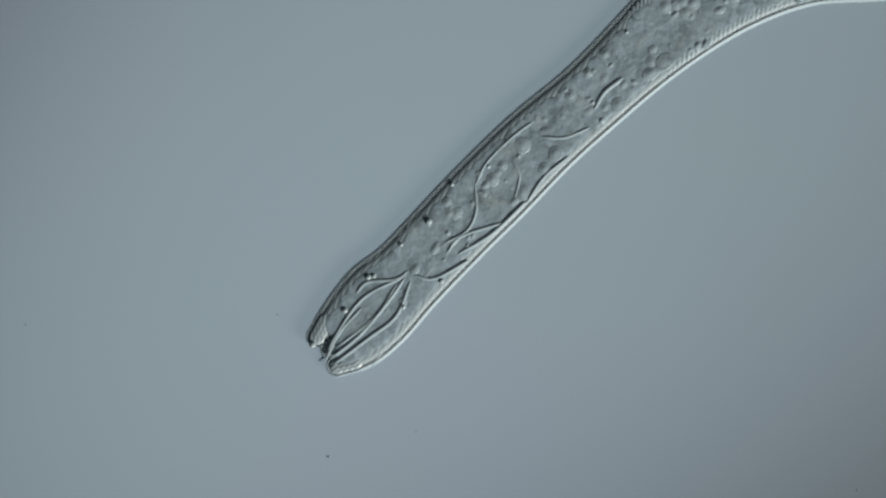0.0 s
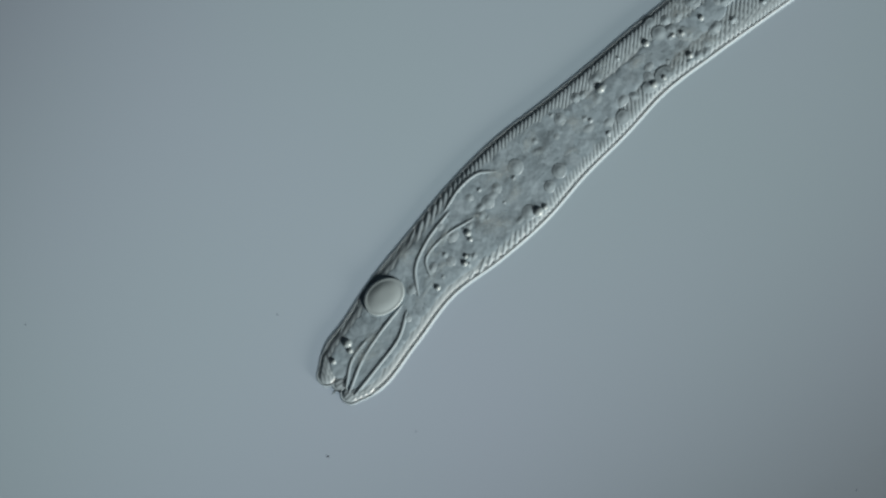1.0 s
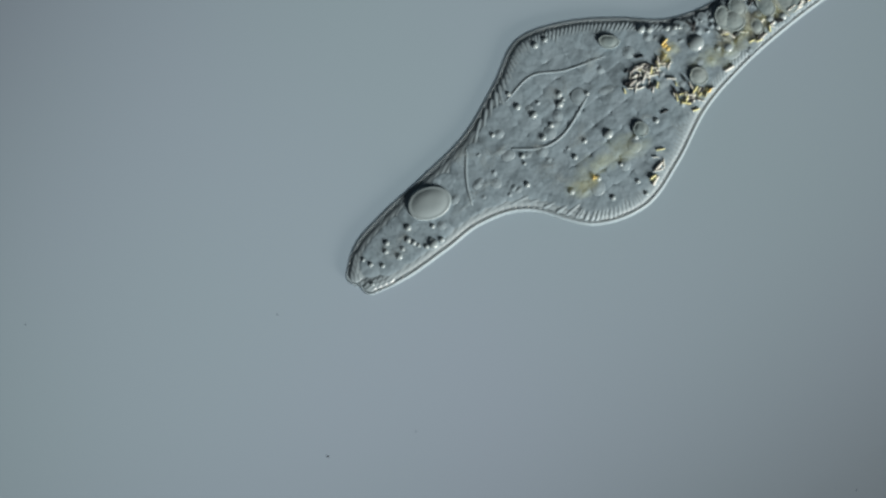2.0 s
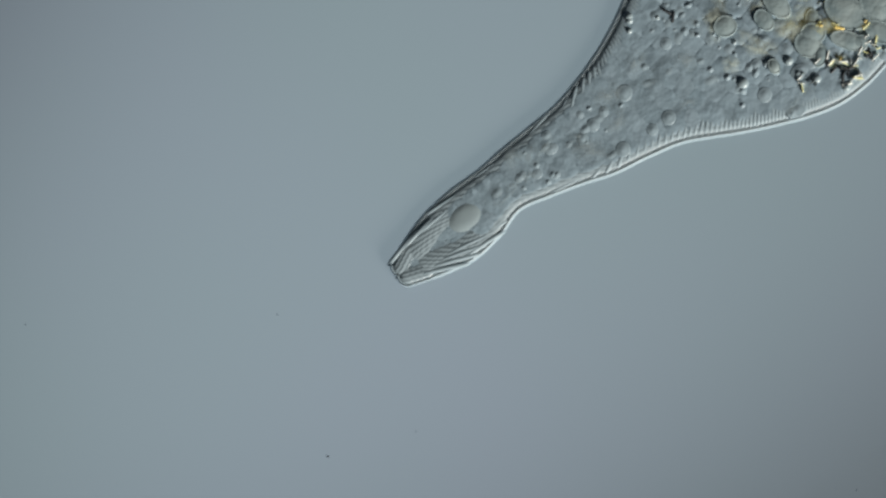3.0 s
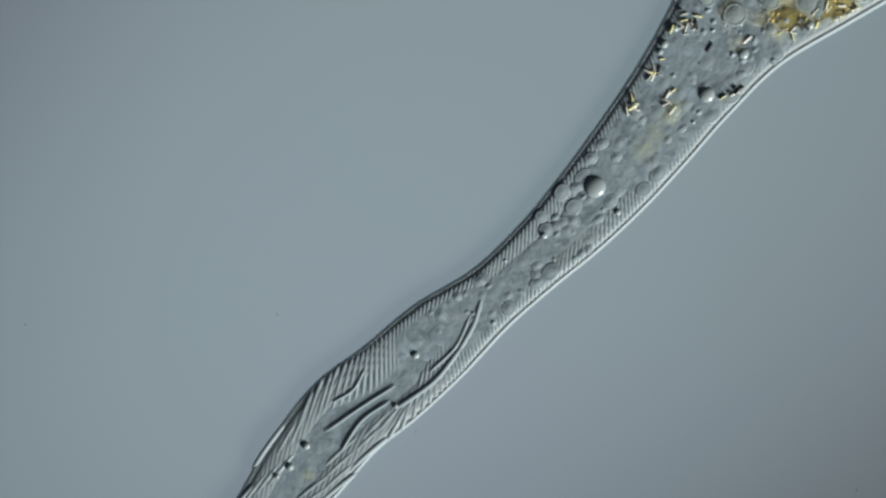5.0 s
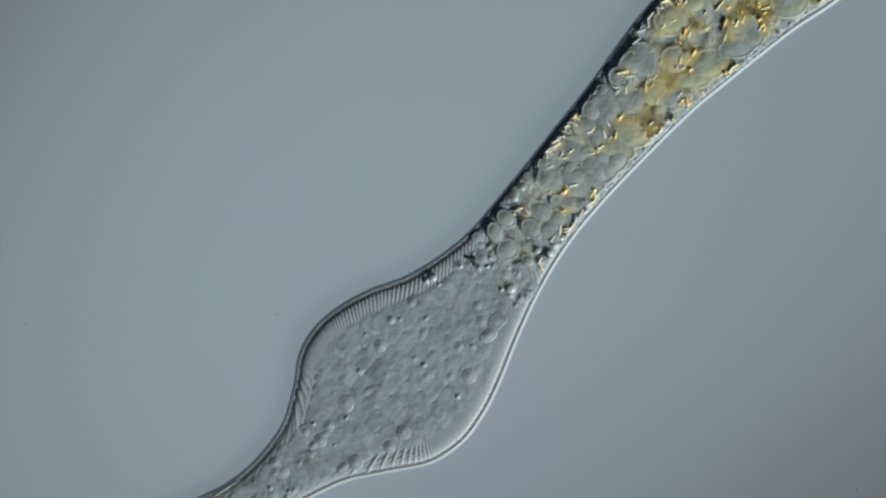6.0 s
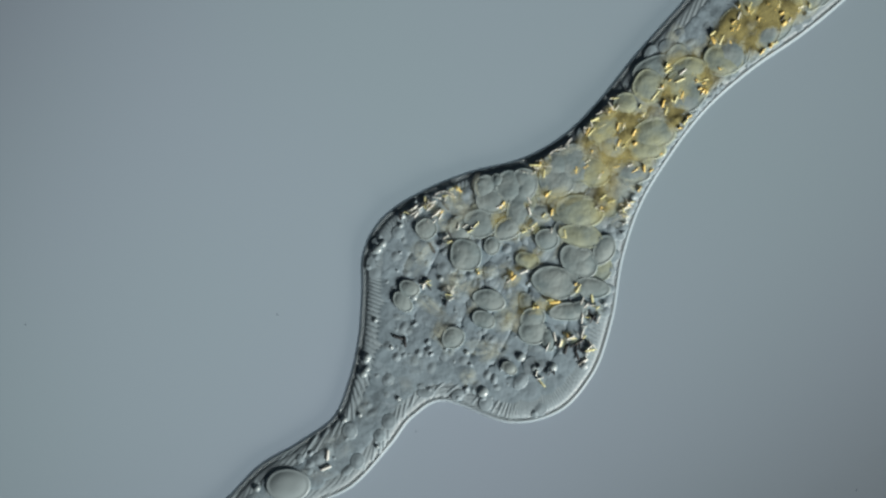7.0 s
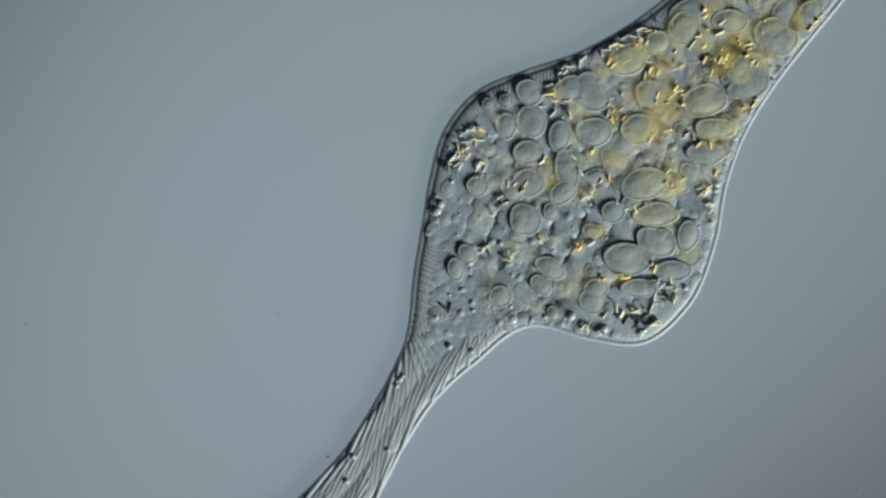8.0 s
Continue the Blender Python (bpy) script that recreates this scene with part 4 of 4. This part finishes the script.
    shape(6.3, (150,985,215,1060), (280,925,370,985), (430,835,550,885), (490,750,620,862), (503,680,700,852), (510,610,780,835), (550,560,830,790), (620,515,870,710), (710,485,900,615), (800,425,930,530), (880,335,985,430), (960,235,1080,325), (1030,150,1170,235), (1110,45,1270,150), (1150,0,1370,65), (1220,-80,1460,5), (1310,-180,1560,-80))
    shape(6.5, (190,1010,250,1090), (330,935,430,985), (430,878,555,885), (505,825,640,825), (538,760,710,818), (545,690,790,832), (547,620,855,810), (570,550,900,740), (620,495,930,660), (700,460,950,580), (790,412,975,490), (870,345,1020,415), (950,255,1100,315), (1020,180,1190,225), (1100,80,1300,140), (1170,0,1400,70), (1240,-80,1490,0), (1330,-180,1590,-90))
    shape(6.7, (180,1000,240,1085), (330,930,450,985), (430,875,590,880), (520,825,670,812), (580,765,725,790), (595,690,810,800), (592,610,890,800), (598,520,950,745), (630,455,990,650), (720,410,1015,540), (810,375,1050,440), (890,320,1110,350), (970,235,1190,250), (1050,145,1290,165), (1130,55,1390,88), (1190,-5,1480,15), (1270,-90,1560,-60), (1360,-190,1650,-150))
    shape(7.0, (170,1010,230,1095), (300,945,430,990), (400,880,560,890), (455,825,620,860), (530,780,690,785), (590,735,730,735), (615,675,785,707), (632,600,900,745), (638,520,985,728), (640,450,1045,665), (675,385,1080,570), (750,335,1100,455), (830,303,1130,365), (920,280,1180,280), (1000,235,1250,190), (1060,175,1330,120), (1120,100,1410,65), (1205,5,1490,0), (1280,-80,1570,-80), (1370,-180,1660,-170))
    shape(7.3, (200,1000,250,1090), (330,930,450,985), (435,875,600,885), (495,808,680,815), (570,760,720,755), (630,700,760,680), (655,640,830,650), (675,560,920,677), (686,490,1000,690), (685,410,1075,660), (720,340,1120,595), (785,288,1145,500), (870,253,1170,395), (950,243,1210,285), (1020,220,1280,190), (1090,155,1350,122), (1160,75,1430,55), (1235,0,1490,0), (1310,-80,1570,-80), (1400,-180,1660,-170))
    shape(7.5, (220,1010,290,1090), (360,940,490,980), (475,875,635,880), (538,812,702,820), (604,752,748,750), (650,688,784,668), (675,618,864,620), (696,540,950,624), (703,450,1050,657), (725,370,1125,615), (775,303,1165,520), (840,250,1190,400), (910,225,1230,300), (990,205,1280,215), (1065,180,1345,135), (1120,115,1410,70), (1180,55,1470,8), (1245,0,1520,-45), (1320,-80,1590,-120), (1410,-180,1680,-210))
    shape(7.8, (240,1020,310,1095), (380,955,510,985), (495,885,655,885), (580,810,715,790), (640,738,755,705), (682,655,810,648), (706,585,920,592), (710,500,1020,620), (720,420,1110,628), (745,340,1180,580), (775,270,1225,480), (820,210,1255,360), (890,165,1280,270), (970,143,1330,190), (1060,110,1390,112), (1130,60,1450,45), (1190,0,1500,-10), (1270,-80,1570,-90), (1360,-180,1660,-190))
    shape(8.0, (260,1040,330,1110), (410,970,540,990), (528,880,660,885), (608,795,716,785), (658,718,768,708), (700,640,836,645), (722,570,948,575), (730,490,1040,598), (745,400,1130,608), (760,310,1215,545), (790,220,1265,430), (850,155,1285,325), (930,122,1315,242), (1020,92,1360,165), (1100,50,1410,98), (1170,0,1470,25), (1240,-70,1540,-60), (1330,-160,1640,-160))
    # the grains' drift along the cell: steps behind the tip
    drift = [sh.find(x, y)[0] for sh, x, y in zip(shapes, GRAIN_X, GRAIN_Y)]
    drift_times = [sh.t for sh in shapes]
    shapes.extend([between(t) for t in (2.47, 2.75, 3.03, 5.47, 5.75, 6.03)])
    shapes.sort(key=lambda sh: sh.t)
    drift = [float(np.interp(sh.t, drift_times, drift)) for sh in shapes]
    for k in range(N_EDGE):
        for side in (0, 1):
            rows = []
            for sh in shapes:
                c, g, s = sh.edge(14 + STEP * k, side, R if k > 3 else 21.0)
                rows.append((sh.t, put(c, g, 0.004 * k + 0.002 * side, twist(sh.t), lifted(sh.t, s))))
            walk(sides_of_cell[k][side], rows)
    for side in (0, 1):
        rows = [[] for _ in range(N_STRIP)]
        for sh in shapes:
            # the strips slide along so that they keep their distance from one another
            turns = [slant(sh.t, s, np.hypot(*(q[2:] - q[:2]))) for s, q in zip(sh.fine, sh.q)]
            count = np.cumsum(np.diff(sh.arcs[side], prepend=0.0) * np.maximum(np.sin(np.radians(np.abs(turns))), 0.27) / 6.6)
            for k in range(N_STRIP):
                s = 62.0 + float(np.interp(k, count, sh.fine)) + max(0.0, k - count[-1]) * 9
                q, d = sh.at(s)
                w = np.hypot(*(q[2:] - q[:2]))
                a = slant(sh.t, s, w)
                o, g = q[2 * side:2 * side + 2], d[2 * side:2 * side + 2]
                g = g / (np.hypot(*g) + 1e-9)
                n = np.array((-g[1], g[0])) * (-1 if side else 1)
                # along the strip, seen with y downwards; its outer end lies on the border
                v = g * math.cos(radians(a)) + np.array((g[1], -g[0])) * math.sin(radians(a))
                out = v if np.dot(v, n) < 0 else -v
                open_here = bare(sh.t, s)
                fringe = float(np.interp(s, (750, 850), (np.interp(sh.t, (0.6, 1.0), (0, 1)), 1)))
                room = 3.0 + 3.0 * (1 - open_here)
                reach = STRIP * math.sin(radians(abs(a))) + room
                c = o + n * (reach + (k % 4) / 4 * max(0.0, w / 2 - reach) * max(0.0, 1 - abs(a) / 18))
                for _ in range(2):
                    for e in (out, -out):
                        p = c + e * STRIP
                        c = c + sh.kept_in(p, room) - p
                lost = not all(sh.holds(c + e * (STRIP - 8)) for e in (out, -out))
                # they show where the neck is bare and as a fringe along the wide body
                shown = max(open_here, min(1.0, max(0.0, (abs(a) - 20) / 6)) * fringe)
                rise = lifted(sh.t, s)
                comb = max(0.0, min(1.0, (a - 26) / 16)) * (1 - open_here)
                lean = (1.9 * comb if a > 0 else 0.0) * (1 if side else -1)
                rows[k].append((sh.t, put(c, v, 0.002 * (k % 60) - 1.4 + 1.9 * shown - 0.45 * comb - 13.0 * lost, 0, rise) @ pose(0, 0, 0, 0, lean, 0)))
        for k in range(N_STRIP):
            walk(strips[k][side], rows[k])
    walk(apex, [(sh.t, put(sh.inner(29 if sh.t < 1.7 else 25, 0)[0], sh.inner(25, 0)[1], -1.0, 0, lifted(sh.t, 25))) for sh in shapes])
    for i in range(N_FILL):
        for j in range(LANES):
            rows = []
            for sh in shapes:
                s = 66 + 36.0 * i
                c, g, w = sh.inner(s, 0.94 * (2 * j / (LANES - 1) - 1))
                c = sh.kept_in(c, min(43 + 27 * band(sh.t, s), max(46.0, 0.43 * w)))
                if 3.3 < sh.t < 4.5:
                    s, u = sh.find(*c)
                    q, g, w = sh.inner(s, u)
                    s += float(np.dot(c - q, g))
                z = 0.2 + 0.0015 * (LANES * i + (j * 7) % LANES) - 1.6 * bare(sh.t, s) - 2.0 * hollow(sh.t, s)
                rise = lifted(sh.t, s)
                rows.append((sh.t, put(c, g, z, 0, rise)))
            walk(plates[i][j], rows)
    times = [sh.t for sh in shapes]
    for n, (ob, t, x, y, room, turn, body, z) in enumerate(RIDERS):
        k = times.index(t)
        s0, u0 = shapes[k].find(x, y)
        u0 = max(-0.92, min(0.92, u0))
        c, g, w = shapes[k].inner(s0, u0)
        own = turn - math.degrees(math.atan2(-g[1], g[0]))
        reach = max(abs(v.co.x * ob.scale.x * math.sin(radians(own)) + v.co.y * ob.scale.y * math.cos(radians(own))) for v in ob.data.vertices) / MM
        span = max(math.hypot(v.co.x * ob.scale.x, v.co.y * ob.scale.y) for v in ob.data.vertices) / MM
        xy = np.array([(v.co.x * ob.scale.x, v.co.y * ob.scale.y) for v in ob.data.vertices])
        xy -= xy.mean(0)
        lie = -0.5 * math.degrees(math.atan2(2 * (xy[:, 0] * xy[:, 1]).sum(), (xy[:, 0] ** 2 - xy[:, 1] ** 2).sum()))
        lie += 180 * round((own - lie) / 180)
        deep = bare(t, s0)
        rows = []
        for i, sh in enumerate(shapes):
            s = min(s0 + (drift[i] - drift[k] if body else 0), 1880.0)
            c, g, w = sh.inner(s, u0)
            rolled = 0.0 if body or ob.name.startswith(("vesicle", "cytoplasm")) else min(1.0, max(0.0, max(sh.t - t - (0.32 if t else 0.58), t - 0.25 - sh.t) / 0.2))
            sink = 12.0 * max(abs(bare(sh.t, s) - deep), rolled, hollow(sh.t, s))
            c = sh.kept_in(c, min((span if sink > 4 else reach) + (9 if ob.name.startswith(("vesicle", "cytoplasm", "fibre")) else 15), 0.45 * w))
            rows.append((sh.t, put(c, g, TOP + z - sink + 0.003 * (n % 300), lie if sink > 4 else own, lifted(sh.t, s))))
        walk(ob, rows)
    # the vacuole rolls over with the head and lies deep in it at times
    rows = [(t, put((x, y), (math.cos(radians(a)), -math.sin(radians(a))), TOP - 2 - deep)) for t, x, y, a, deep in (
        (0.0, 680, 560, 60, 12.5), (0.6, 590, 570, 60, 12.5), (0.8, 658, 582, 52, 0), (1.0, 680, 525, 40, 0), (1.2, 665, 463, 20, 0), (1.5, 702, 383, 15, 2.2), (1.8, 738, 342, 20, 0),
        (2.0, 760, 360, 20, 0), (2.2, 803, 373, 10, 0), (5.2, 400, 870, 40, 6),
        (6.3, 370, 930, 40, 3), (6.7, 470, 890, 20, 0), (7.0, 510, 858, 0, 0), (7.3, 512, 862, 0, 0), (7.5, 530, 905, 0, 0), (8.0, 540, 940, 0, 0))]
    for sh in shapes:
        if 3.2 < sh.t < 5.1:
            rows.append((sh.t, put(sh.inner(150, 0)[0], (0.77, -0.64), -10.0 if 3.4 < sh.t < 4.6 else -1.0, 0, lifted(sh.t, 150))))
    walk(vacuole, sorted(rows, key=lambda row: row[0]))


motions()
